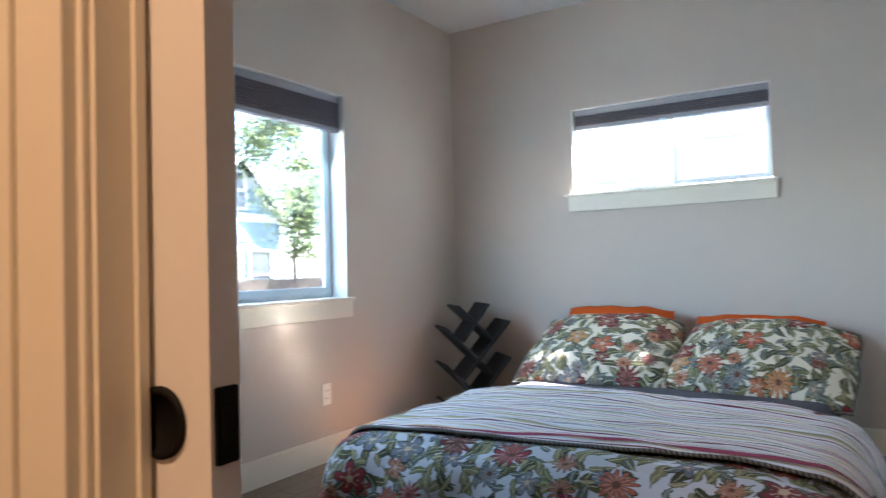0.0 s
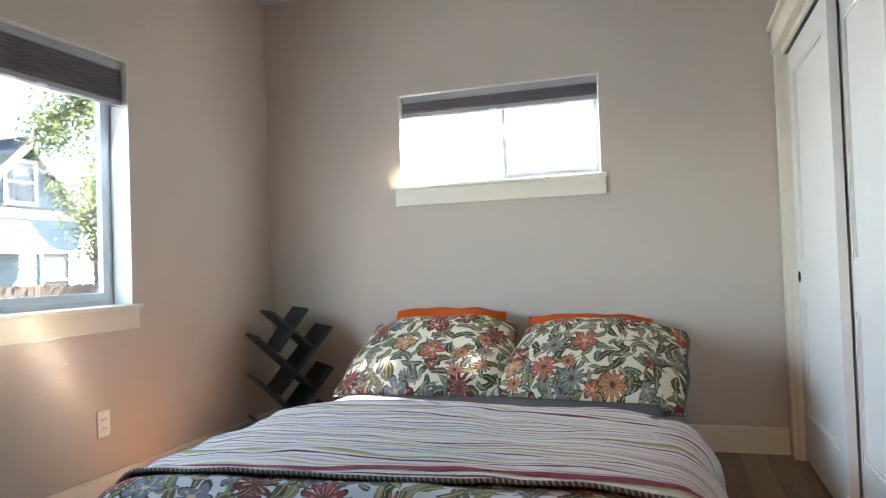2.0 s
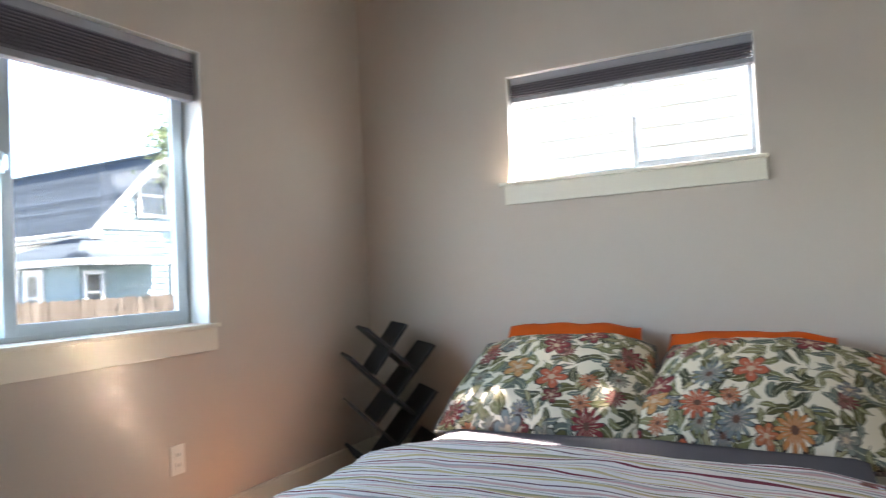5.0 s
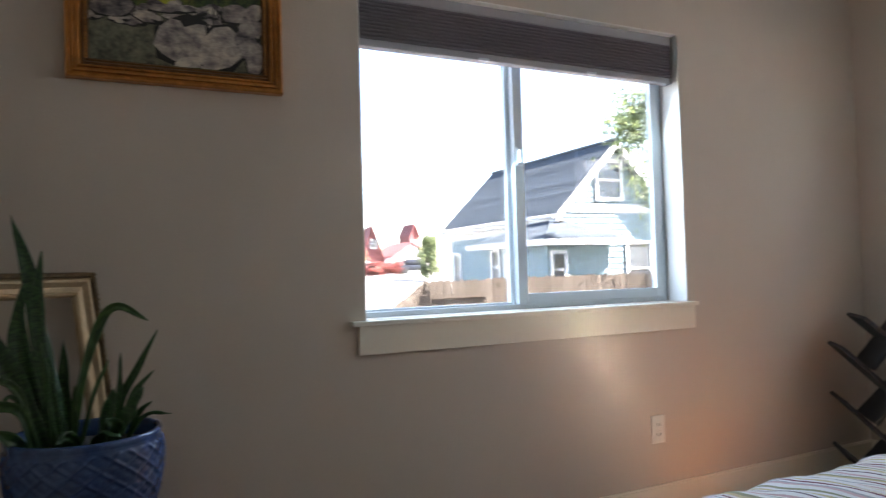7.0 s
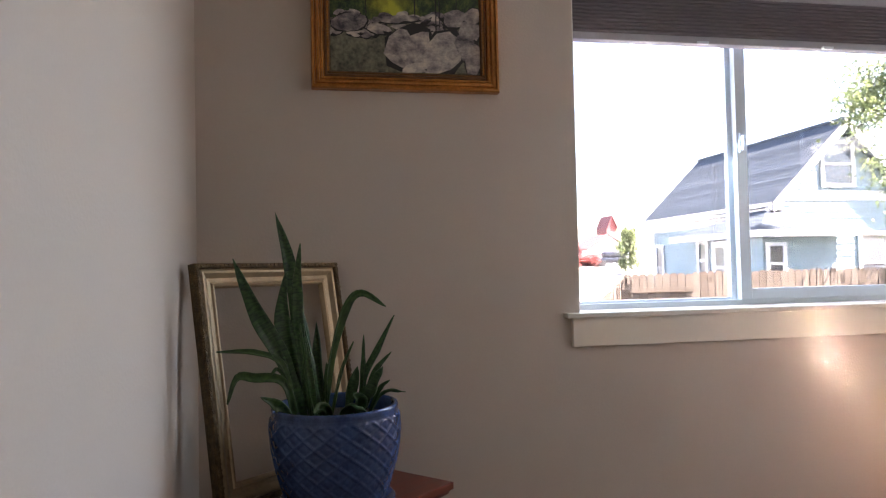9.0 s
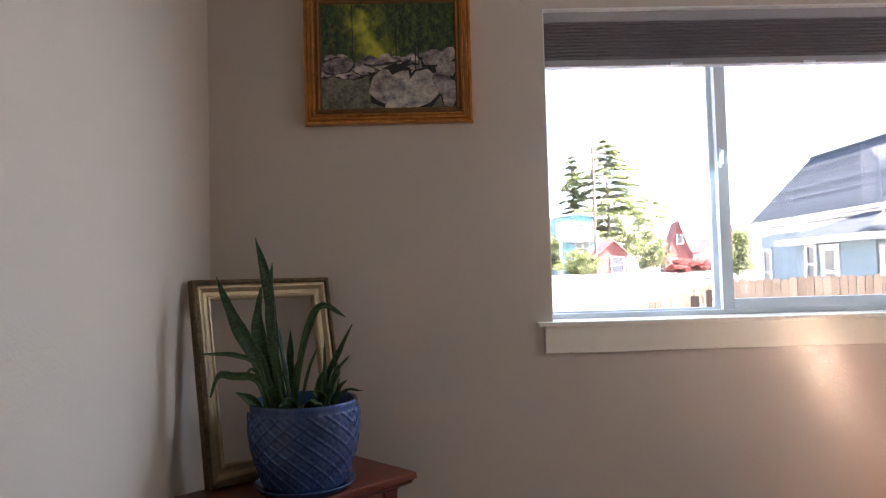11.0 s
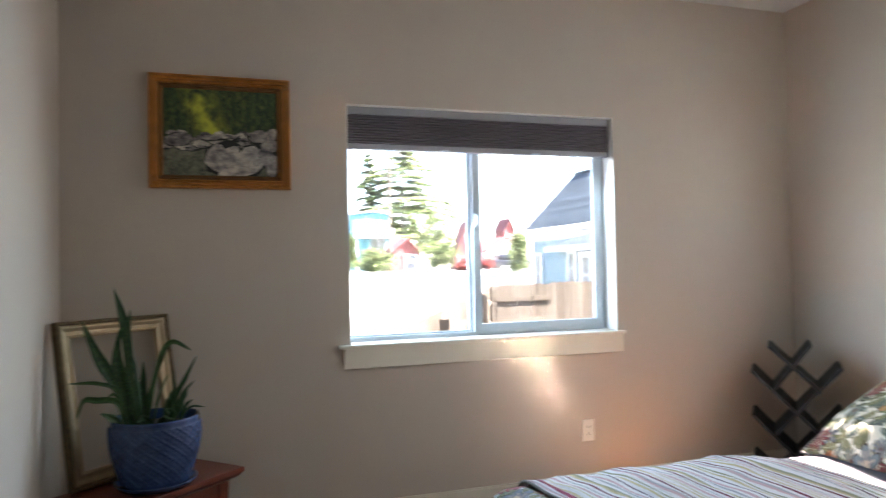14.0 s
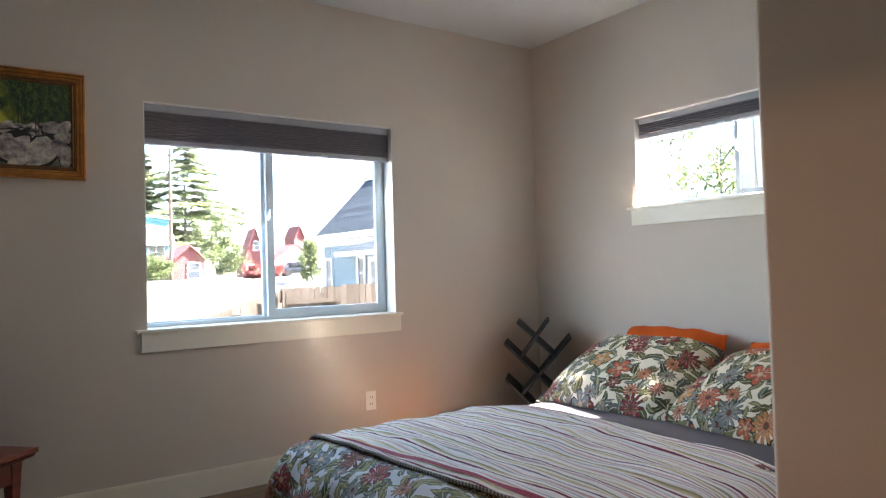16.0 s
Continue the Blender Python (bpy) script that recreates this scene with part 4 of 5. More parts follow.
leaf(0.05, 0.022, LEAFM, (-0.045, 0.20), (-0.060, 0.31), (-0.072, 0.44), twist=0.8)
leaf(0.00, 0.030, LEAFM, (-0.090, 0.20), (-0.115, 0.32), (-0.135, 0.40), twist=0.5)
# arching straps
leaf(0.03, 0.026, LEAFT, (-0.030, 0.21), (-0.010, 0.37), (0.030, 0.505), (0.070, 0.543), (0.132, 0.506), strap=True, twist=0.3)
leaf(0.05, 0.020, LEAFT, (-0.100, 0.21), (-0.125, 0.36), (-0.190, 0.402), (-0.285, 0.410), strap=True, twist=0.9)
leaf(0.07, 0.027, LEAFT, (-0.095, 0.21), (-0.125, 0.325), (-0.195, 0.342), (-0.235, 0.345), (-0.258, 0.285), strap=True, twist=0.7)
leaf(0.06, 0.013, LEAFT, (-0.085, 0.21), (-0.120, 0.33), (-0.140, 0.362), (-0.156, 0.350), strap=True)
leaf(0.09, 0.034, LEAFT, (-0.095, 0.21), (-0.130, 0.265), (-0.178, 0.302), twist=0.4)
leaf(0.02, 0.010, LEAFT, (-0.015, 0.21), (0.015, 0.34), (0.048, 0.420), strap=True)
leaf(0.03, 0.012, LEAFT, (-0.060, 0.21), (-0.075, 0.36), (-0.085, 0.47), strap=True)
leaf(0.02, 0.012, LEAFT, (-0.020, 0.21), (-0.025, 0.30), (-0.020, 0.37), strap=True)
# low spiky rosette
leaf(0.03, 0.020, LEAFM, (0.060, 0.22), (0.075, 0.33), (0.110, 0.40), (0.152, 0.484))
leaf(0.05, 0.017, LEAFM, (0.055, 0.22), (0.070, 0.33), (0.072, 0.438))
leaf(0.04, 0.017, LEAFM, (0.065, 0.22), (0.095, 0.33), (0.142, 0.392))
leaf(0.06, 0.046, LEAFM, (0.050, 0.225), (0.085, 0.285), (0.118, 0.358), twist=-0.3)
leaf(0.09, 0.040, LEAFM, (0.030, 0.225), (0.060, 0.270), (0.040, 0.300), twist=0.4)
leaf(0.10, 0.040, LEAFM, (0.010, 0.225), (0.035, 0.262), (0.072, 0.256), twist=0.8)
leaf(0.09, 0.034, LEAFM, (-0.010, 0.225), (-0.030, 0.262), (-0.055, 0.256), twist=0.6)
leaf(0.02, 0.016, LEAFM, (0.080, 0.225), (0.125, 0.287), (0.180, 0.284), twist=0.8)
leaf(0.05, 0.014, LEAFM, (0.080, 0.225), (0.110, 0.295), (0.136, 0.322))
leaf(-0.03, 0.034, LEAFM, (0.030, 0.22), (0.045, 0.29), (0.060, 0.35))

# ---- lattice shelf ----
RM = pose(0.292, 4.308, 0, 0, 0, 46)
rack = thing("tree_bookshelf", "black wooden lattice bookshelf with slanted shelves beside the bed", "bookshelf", RM)


def plank(x0, z0, x1, z1, name="shelf", depth=0.30, t=0.017):
    d = Vector((x1 - x0, 0, z1 - z0))
    m = Matrix.Translation((x0, 0, z0)) @ Matrix.Rotation(-math.atan2(d.z, d.x), 4, "Y")
    part(name, boxes((0, d.length, -depth / 2, depth / 2, -t / 2, t / 2), bevel=0.0015), RACKM, rack, m=m)


for x0, z0, x1, z1 in ((-0.145, 0.79, 0.135, 0.555), (-0.245, 0.655, 0.105, 0.345), (-0.245, 0.415, 0.105, 0.105), (-0.245, 0.175, -0.03, -0.0)):
    plank(x0 * 0.88, z0, x1 * 0.88, z1 + 0.012 if z1 < 0.05 else z1)
for x0, z0, x1, z1 in ((0.085, 0.80, -0.118, 0.562), (0.245, 0.685, -0.118, 0.322), (0.245, 0.450, -0.118, 0.082), (0.245, 0.215, 0.06, 0.03)):
    plank(x0 * 0.88, z0, x1 * 0.88, z1)
part("base", boxes((-0.16, 0.16, -0.15, 0.15, 0.0, 0.022), bevel=0.002), RACKM, rack)

# ---- bed ----
BX, HW = 1.66, 0.745                    # middle of the bed, half width
HEAD, FOOT, TOPZ = 4.47, 2.36, 0.415
bed = thing("bed", "low double bed with a charcoal fitted sheet", "bed")
part("mattress", boxes((BX - HW, BX + HW, FOOT, HEAD, 0.17, TOPZ), bevel=0.05), SHEET, bed, "charcoal fitted sheet over a thick mattress", True)
part("box_base", boxes((BX - HW + 0.01, BX + HW - 0.01, FOOT + 0.01, HEAD - 0.01, 0.05, 0.168), bevel=0.01), SHEET, bed)
for sx in (-1, 1):
    for y in (FOOT + 0.15, HEAD - 0.15):
        part("leg", boxes((BX + sx * 0.62 - 0.03, BX + sx * 0.62 + 0.03, y - 0.03, y + 0.03, 0, 0.05)), RACKM, bed)


def drape(u, v, base, r, foot, hw, lift, seed, low=0.09):
    """A cloth lying on the bed: u across from the middle, v from the head downwards, both metres along the cloth."""
    du = max(abs(u) - hw, 0.0) * (1 if u > 0 else -1)
    y_top = HEAD - v
    dv = max(foot - y_top, 0.0)
    d = math.hypot(du, dv)
    x, y, z = BX + max(-hw, min(hw, u)), max(y_top, foot), base
    if d > 1e-6:
        bend = min(d / r, math.pi / 2)
        o, fall = r * math.sin(bend), r * (1 - math.cos(bend)) + max(d - r * math.pi / 2, 0.0) * 0.97
        fall = min(fall, base - low)
        flare = 0.11 * max(0.0, fall - 0.05) + 0.022 * math.sin(17 * (u + v) + seed) * min(1, fall / 0.2)
        x += (o + flare) * du / d
        y -= (o + flare) * dv / d
        z -= fall
    p = Vector((u * 2.2, v * 9.0, seed))
    q = Vector((u * 6.0, v * 26.0, seed + 4))
    z += lift * (0.6 * noise.noise(p) + 0.38 * noise.noise(q)) + 0.012 * math.exp(-((u / hw) ** 2) * 2)
    z -= 0.018 * max(0.0, (abs(u) - hw + 0.22) / 0.22) ** 2 if d < 1e-6 else 0.018
    return Vector((x, y, max(z, low * 0.5 + 0.01)))


quilt = thing("comforter", "reversible comforter, floral at the foot with its striped side folded back", "comforter")
V0, V1, CUFF = HEAD - 3.62, HEAD - 1.98, HEAD - 2.43
U = 1.12
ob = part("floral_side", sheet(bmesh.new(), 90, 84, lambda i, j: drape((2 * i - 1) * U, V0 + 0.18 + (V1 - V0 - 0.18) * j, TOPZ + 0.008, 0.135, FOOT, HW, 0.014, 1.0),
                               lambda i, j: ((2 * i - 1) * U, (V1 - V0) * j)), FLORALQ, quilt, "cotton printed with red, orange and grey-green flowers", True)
thicken(ob, 0.010, 1.0)


def cuff_v(i):
    return CUFF + 0.03 * math.sin(i * 5.0) - 0.03 * i


def head_v(i):
    return V0 + 0.012 * math.sin(i * 9.0 + 1.0) + 0.12 * min(1.0, i * 1.7)


ob = part("striped_side", sheet(bmesh.new(), 96, 84, lambda i, j: drape((2 * i - 1) * (U - 0.01), head_v(i) + (cuff_v(i) - head_v(i)) * j, TOPZ + 0.030, 0.15, FOOT, HW, 0.024, 2.6) - Vector((0, 0, 0.030 * max(0.0, 1 - j * 5) ** 1.5)),
                                lambda i, j: ((2 * i - 1) * U, (cuff_v(i) - V0) * j)), STRIPES, quilt, "striped white, red and tan cotton reverse", True)
thicken(ob, 0.010, 1.0)
cord = [drape((2 * i / 140 - 1) * (U - 0.01), cuff_v(i / 140) + 0.005, TOPZ + 0.034, 0.153, FOOT, HW, 0.026, 2.6) for i in range(141)]
part("cord_edging", tube(bmesh.new(), cord, 0.0068, 8), BRAID, quilt, "black and cream twisted cord", True)
band = [[drape((2 * i / 96 - 1) * (U - 0.01), cuff_v(i / 96) - 0.062 + 0.026 * k, TOPZ + 0.0425, 0.1635, FOOT, HW, 0.026, 2.6) for k in range(2)] for i in range(97)]
PLUM = surface("plum_band_cotton", (0.25, 0.035, 0.065), 0.8, vary=0.2, scale=14, grain=400, relief=0.3, spec=0.2)
bm = bmesh.new()
vs = [[bm.verts.new(p) for p in row] for row in band]
for a, b in zip(vs, vs[1:]):
    bm.faces.new((a[0], b[0], b[1], a[1]))
part("plum_band", bm, PLUM, quilt, "dark red woven band", True)


def pillow(name, label, m, w, h, t, material, seed, cord_r=0.0, plump=2.6, taper=0.05):
    """A filled pillow about its middle: local x across, y up its face, z its thickness."""
    ob = thing(name, label, "pillow", m)
    bm = bmesh.new()

    def outline(a, b):
        x = a * w / 2 * math.sqrt(1 - 0.05 * b * b) * (1 - taper * (b + 1)) + 0.012 * noise.noise(Vector((b * 2.0, seed, a)))
        y = b * h / 2 * math.sqrt(1 - 0.05 * a * a) + 0.014 * noise.noise(Vector((a * 2.2, seed + 3, b)))
        return x, y

    def half(sign):
        def at(i, j):
            a, b = 2 * i - 1, 2 * j - 1
            body = (1 - abs(a) ** plump) * (1 - abs(b) ** plump)
            z = sign * t / 2 * max(body, 0.0) ** 0.55
            z += 0.010 * noise.noise(Vector((a * 3.0, b * 2.5, seed + sign))) * (body > 0.05)
            z += 0.005 * noise.noise(Vector((a * 9.0, b * 7.0, seed))) * (body > 0.02)
            return Vector((*outline(a, b), z - 0.05 * max(0.0, abs(a) - 0.55) * (1 + b)))
        return at

    for sign in (1, -1):
        sheet(bm, 36, 26, half(sign), lambda i, j: (i * w + seed, j * h + seed * 0.37))
    bmesh.ops.remove_doubles(bm, verts=bm.verts[:], dist=0.0004)
    part("cover", bm, material, ob, smooth=True)
    if cord_r:
        ring = [(2 * k / 40 - 1, -1) for k in range(40)] + [(1, 2 * k / 30 - 1) for k in range(30)] + [(1 - 2 * k / 40, 1) for k in range(40)] + [(-1, 1 - 2 * k / 30) for k in range(30)]
        pts = []
        for k, (a, b) in enumerate(ring):
            x, y = outline(a * 1.01, b * 1.012)
            pts.append(Vector((x, y, -0.05 * max(0.0, abs(a) - 0.55) * (1 + b) + 0.003 * math.sin(k * 0.7))))
        part("cord_edging", tube(bm=bmesh.new(), pts=pts, r=cord_r, n=8), BRAID, ob, "black and cream twisted cord", True)
    return ob


def lean(x, y, z, tilt, turn=0.0, roll=0.0):
    return pose(x, y, z, tilt, 0, turn) @ pose(0, 0, 0, 0, 0, roll)


pillow("floral_pillow", "plump floral pillow sham with twisted cord edge leaning on the bed", lean(1.275, 4.03, 0.560, 33, 2, 0), 0.88, 0.62, 0.22, FLORAL, 1.3, 0.0065)
pillow("floral_pillow", "plump floral pillow sham with twisted cord edge tilted on the bed", lean(2.085, 4.00, 0.548, 33, -4, -3), 0.88, 0.60, 0.22, FLORAL, 4.1, 0.0065)
pillow("orange_pillow", "bright orange pillow standing behind the floral shams", lean(1.235, 4.40, 0.594, 68, 0, -1), 0.67, 0.40, 0.15, ORANGE, 7.7, 0.0, 4.0, 0.0)
pillow("orange_pillow", "bright orange pillow slumped behind the floral shams", lean(2.01, 4.39, 0.564, 64, -2, -1), 0.68, 0.38, 0.15, ORANGE, 9.2, 0.0, 4.0, 0.0)

# ---- outside ----
GZ = -0.75


def ground_z(x):
    """The yard is level near the house and climbs gently beyond the fence."""
    return GZ + 1.72 * max(0.0, min(1.0, (-x - 22.0) / 22.0))


bm = bmesh.new()
xs = [-400, -200, -100, -60, -48, -44, -40, -36, -32, -28, -24, -22, -15, -8, 0, 20, 100, 300]
vs = [[bm.verts.new((x, -300 + 600 * j / 24, ground_z(x))) for j in range(25)] for x in xs]
for i in range(len(xs) - 1):
    for j in range(24):
        bm.faces.new((vs[i][j], vs[i + 1][j], vs[i + 1][j + 1], vs[i][j + 1]))
structure("ground", bm, GROUND, "pale sunlit gravel yard", "ground")
structure("house_foundation", boxes((-0.15, 7.11, -1.49, 4.75, GZ, -0.121)), WHITEH, "pale foundation under the room", "foundation")


def picket(h):
    bm = bmesh.new()
    pts = ((-0.068, 0), (0.068, 0), (0.068, h - 0.035), (0.035, h), (-0.035, h), (-0.068, h - 0.035))
    f = [bm.verts.new((0.0, y, z)) for y, z in pts]
    b = [bm.verts.new((-0.018, y, z)) for y, z in pts]
    bm.faces.new(f)
    bm.faces.new(b[::-1])
    for k in range(6):
        bm.faces.new((f[k], b[k], b[(k + 1) % 6], f[(k + 1) % 6]))
    return mesh_of("picket", bm, FENCEM)


def fence(m, length, h, rails_front, label):
    ob = thing("fence", label, "fence", m)
    me = picket(h)
    rnd = random.Random(3)
    for k in range(int(length / 0.145)):
        p = new("picket", me)
        p.parent = ob
        p.matrix_basis = pose(rnd.uniform(-0.004, 0.004), 0.07 + k * 0.145, rnd.uniform(-0.012, 0.012), 0, 0, rnd.uniform(-1.5, 1.5))
    x = 0.005 if rails_front else -0.062
    for z in (0.3, h * 0.55, h - 0.32):
        part("rail", boxes((x, x + 0.038, 0, length, z, z + 0.085)), FENCEM, ob)
    for k in range(int(length / 2.4) + 1):
        part("post", boxes((x + (0.04 if rails_front else -0.09), x + (0.13 if rails_front else 0), k * 2.4, k * 2.4 + 0.09, 0, h - 0.05)), FENCEM, ob)
    return ob


fence(pose(-9.0, 7.57, GZ), 14.5, 1.66, False, "weathered cedar picket fence with dog-eared tops")
fence(pose(-9.0, 6.27, GZ), 1.312, 1.64, True, "weathered cedar fence panel with its rails to the yard")
fence(pose(-9.0, 6.25, GZ, 0, 0, -115.8), 8.6, 1.60, False, "weathered cedar fence panel running towards the house")


def clapboards(bm, x0, y0, x1, y1, z0, z1, step, out):
    """Lapped boards from (x0, y0) to (x1, y1); out: the way they face."""
    z = z0
    while z < z1 - 1e-3:
        t = min(z + step, z1)
        lo, hi = 0.022, 0.006
        a = [bm.verts.new((x + out[0] * o, y + out[1] * o, zz)) for x, y in ((x0, y0), (x1, y1)) for o, zz in ((0, z), (lo, z), (hi, t), (0, t))]
        bm.faces.new((a[1], a[5], a[6], a[2]))
        bm.faces.new((a[0], a[4], a[5], a[1]))
        z = t
    return bm


def far_window(parent, m, w, h, frame_w=0.09, mid=True):
    """Local x across, -y outwards, z up from the sill."""
    fr = part("window", boxes((-w / 2 - frame_w, -w / 2, -0.05, 0.0, -frame_w, h + frame_w), (w / 2, w / 2 + frame_w, -0.05, 0.0, -frame_w, h + frame_w), (-w / 2, w / 2, -0.05, 0.0, h, h + frame_w), (-w / 2, w / 2, -0.05, 0.0, -frame_w, 0)), WHITEH, parent, "white framed window", m=m)
    if mid:
        part("meeting_rail", boxes((-w / 2, w / 2, -0.035, 0, h / 2 - 0.03, h / 2 + 0.03)), WHITEH, fr)
    part("pane", boxes((-w / 2, w / 2, -0.012, -0.004, 0, h)), PANEF, fr)
    return fr


def shingle_slope(bm, a, b, c, d, rows):
    """Overlapping courses from the eave a-b up to the ridge d-c."""
    a, b, c, d = map(Vector, (a, b, c, d))
    nrm = (b - a).cross(d - a).normalized()
    if nrm.z < 0:
        nrm = -nrm
    for k in range(rows):
        f0, f1 = k / rows, (k + 1.25) / rows
        f1 = min(f1, 1.0)
        p, q = a.lerp(d, f0) + nrm * 0.0115, b.lerp(c, f0) + nrm * 0.0115
        r, s = b.lerp(c, f1) + nrm * 0.008, a.lerp(d, f1) + nrm * 0.008
        v = [bm.verts.new(x) for x in (p, q, r, s, p - nrm * 0.010, q - nrm * 0.010)]
        bm.faces.new(v[:4])
        bm.faces.new((v[0], v[4], v[5], v[1]))
    return bm


# blue house: ridge away from the room, gable towards it
hx0, hx1, hy0, hy1, ez, rz = -19.35, -13.1, 12.2, 15.86, 2.70, 4.50
ry = (hy0 + hy1) / 2
blue = thing("blue_house", "light blue clapboard house with a steep grey shingled gable roof", "house")
bm = boxes((hx0, hx1, hy0, hy1, GZ, ez))
for x in (hx0, hx1):
    bm.faces.new([bm.verts.new(p) for p in ((x, hy0, ez), (x, hy1, ez), (x, ry, rz))])
part("wall", bm, BLUES, blue)
bm = clapboards(bmesh.new(), hx0, hy0, hx1, hy0, GZ, ez, 0.16, (0, -1))
clapboards(bm, hx1, hy0, hx1, hy1, GZ, ez, 0.16, (1, 0))
z = ez
while z < rz - 0.1:
    f = (z - ez) / (rz - ez)
    g = (min(z + 0.16, rz) - ez) / (rz - ez)
    v = [bm.verts.new((hx1 + o, y, zz)) for o, y, zz in ((0.022, hy0 + (ry - hy0) * f, z), (0.022, hy1 - (hy1 - ry) * f, z), (0.006, hy1 - (hy1 - ry) * g, z + 0.16), (0.006, hy0 + (ry - hy0) * g, z + 0.16))]
    bm.faces.new(v)
    z += 0.16
part("siding", bm, BLUES, blue, "light blue lapped boards")
ov, oe, og = 0.3, 0.4, 0.08            # overhang at the eaves, at the near gable, at the far gable
sl = (rz - ez) / (ry - hy0)
rx0, rx1, low_z = hx0 - og, hx1 + oe, ez - sl * ov
bm = shingle_slope(bmesh.new(), (rx0, hy0 - ov, low_z + 0.1), (rx1, hy0 - ov, low_z + 0.1), (rx1, ry, rz + 0.1), (rx0, ry, rz + 0.1), 24)
shingle_slope(bm, (rx0, hy1 + ov, low_z + 0.1), (rx1, hy1 + ov, low_z + 0.1), (rx1, ry, rz + 0.1), (rx0, ry, rz + 0.1), 24)
part("roof", bm, ROOF, blue, "slate-grey shingles in courses")
part("ridge_cap", boxes((rx0, rx1, ry - 0.09, ry + 0.09, rz + 0.05, rz + 0.125)), ROOF, blue)
for x in (rx0, rx1):
    bm = bmesh.new()
    for s in (-1, 1):
        y0 = hy0 - ov if s < 0 else hy1 + ov
        v = [bm.verts.new(p) for xx in (x - 0.03, x + 0.02) for p in ((xx, y0, low_z - 0.14), (xx, y0, low_z + 0.09), (xx, ry, rz + 0.09), (xx, ry, rz - 0.14))]
        for q in ((0, 1, 2, 3), (7, 6, 5, 4), (0, 4, 5, 1), (3, 2, 6, 7), (0, 3, 7, 4), (1, 5, 6, 2)):
            bm.faces.new([v[i] for i in q])
    part("rake_board", bm, WHITEH, blue, "white painted rake boards")
part("fascia", boxes((rx0 + 0.025, rx1 - 0.035, hy0 - ov - 0.03, hy0 - ov, low_z - 0.10, low_z + 0.09)), WHITEH, blue, "white eave board")
part("gutter", tube(bmesh.new(), [(rx0, hy0 - ov - 0.085, low_z + 0.03), (rx1, hy0 - ov - 0.085, low_z + 0.03)], 0.055, 8), WHITEH, blue, "white eave gutter")
part("downspout", tube(bmesh.new(), [(rx1 - 0.10, hy0 - ov - 0.085, low_z), (rx1 - 0.10, hy0 - ov - 0.085, low_z - 0.12), (rx1 - 0.28, hy0 - 0.10, low_z - 0.30), (rx1 - 0.28, hy0 - 0.10, low_z - 0.42)], 0.04, 8), WHITEH, blue, "white downspout elbow")
part("soffit", boxes((rx0 + 0.03, rx1 - 0.04, hy0 - ov, hy0, low_z - 0.09, low_z - 0.05)), WHITEH, blue)
part("frieze_board", boxes((hx0 - 0.02, hx1 + 0.02, hy0 - 0.03, hy0, low_z - 0.30, low_z - 0.0902)), WHITEH, blue, "white frieze board")
part("belt_board", boxes((hx1, hx1 + 0.035, hy0, hy1, ez - 0.12, ez + 0.12)), WHITEH, blue)
part("corner_board", boxes((hx0 - 0.03, hx0 + 0.10, hy0 - 0.035, hy0, GZ, low_z - 0.301)), WHITEH, blue)
far_window(blue, pose(-18.87, hy0 - 0.02, 0.30), 0.40, 1.30)
far_window(blue, pose(hx1 + 0.02, 14.0, 3.0, 0, 0, 90), 0.8, 1.0)
far_window(blue, pose(hx1 + 0.02, 15.0, 0.3, 0, 0, 90), 0.8, 1.4)

# low wing: a pyramid hip against the long wall
ax0, ax1, ay0, ay1, az = -15.05, -11.88, 11.0, 12.9, 1.78
wing = thing("house_wing", "low blue clapboard wing with a dark hipped roof", "house wing")
part("wall", boxes((ax0, hx1 + 0.03, ay0, hy0 - 0.025, GZ, az), (hx1 + 0.04, ax1, ay0, ay1, GZ, az)), BLUES, wing)
bm = clapboards(bmesh.new(), ax0, ay0, ax1, ay0, GZ, az, 0.15, (0, -1))
clapboards(bm, ax1, ay0, ax1, ay1, GZ, az, 0.15, (1, 0))
part("siding", bm, BLUES, wing, "light blue lapped boards")
o = 0.35
wx0, wx1, wy0, wy1, wz = ax0 - o, ax1 + o, ay0 - o, ay1 + o, az - 0.02
tip = (-13.24, 12.14, 2.44)
bm = shingle_slope(bmesh.new(), (wx0, wy0, wz), (wx1, wy0, wz), tip, tip, 16)
shingle_slope(bm, (wx1, wy0, wz), (wx1, wy1, wz), tip, tip, 16)
shingle_slope(bm, (wx0, 12.14, wz), (wx0, wy0, wz), tip, tip, 16)
shingle_slope(bm, (wx1, wy1, wz), (hx1 + 0.05, wy1, wz), tip, tip, 16)
part("roof", bm, ROOF, wing, "slate-grey shingles in courses")
part("fascia", boxes((wx0, wx1, wy0 - 0.02, wy0, wz - 0.13, wz + 0.02), (wx1, wx1 + 0.02, wy0 - 0.02, wy1, wz - 0.13, wz + 0.02), (wx0, wx1, wy0, ay0, wz - 0.12, wz - 0.08), (ax1, wx1, ay0, wy1, wz - 0.12, wz - 0.08)), WHITEH, wing, "white eave board")
part("corner_board", boxes((ax1 - 0.08, ax1 + 0.03, ay0 - 0.03, ay0 + 0.0, GZ, wz - 0.125)), BLUES, wing)
far_window(wing, pose(-14.28, ay0 - 0.025, 0.72), 0.34, 0.84)
far_window(wing, pose(ax1 + 0.025, 11.30, 0.62, 0, 0, 90), 0.34, 0.80)
back_door = part("door", boxes((-13.86, -13.12, ay0 - 0.06, ay0 - 0.001, GZ + 0.25, 1.60)), WHITEH, wing, "white half-glazed door")
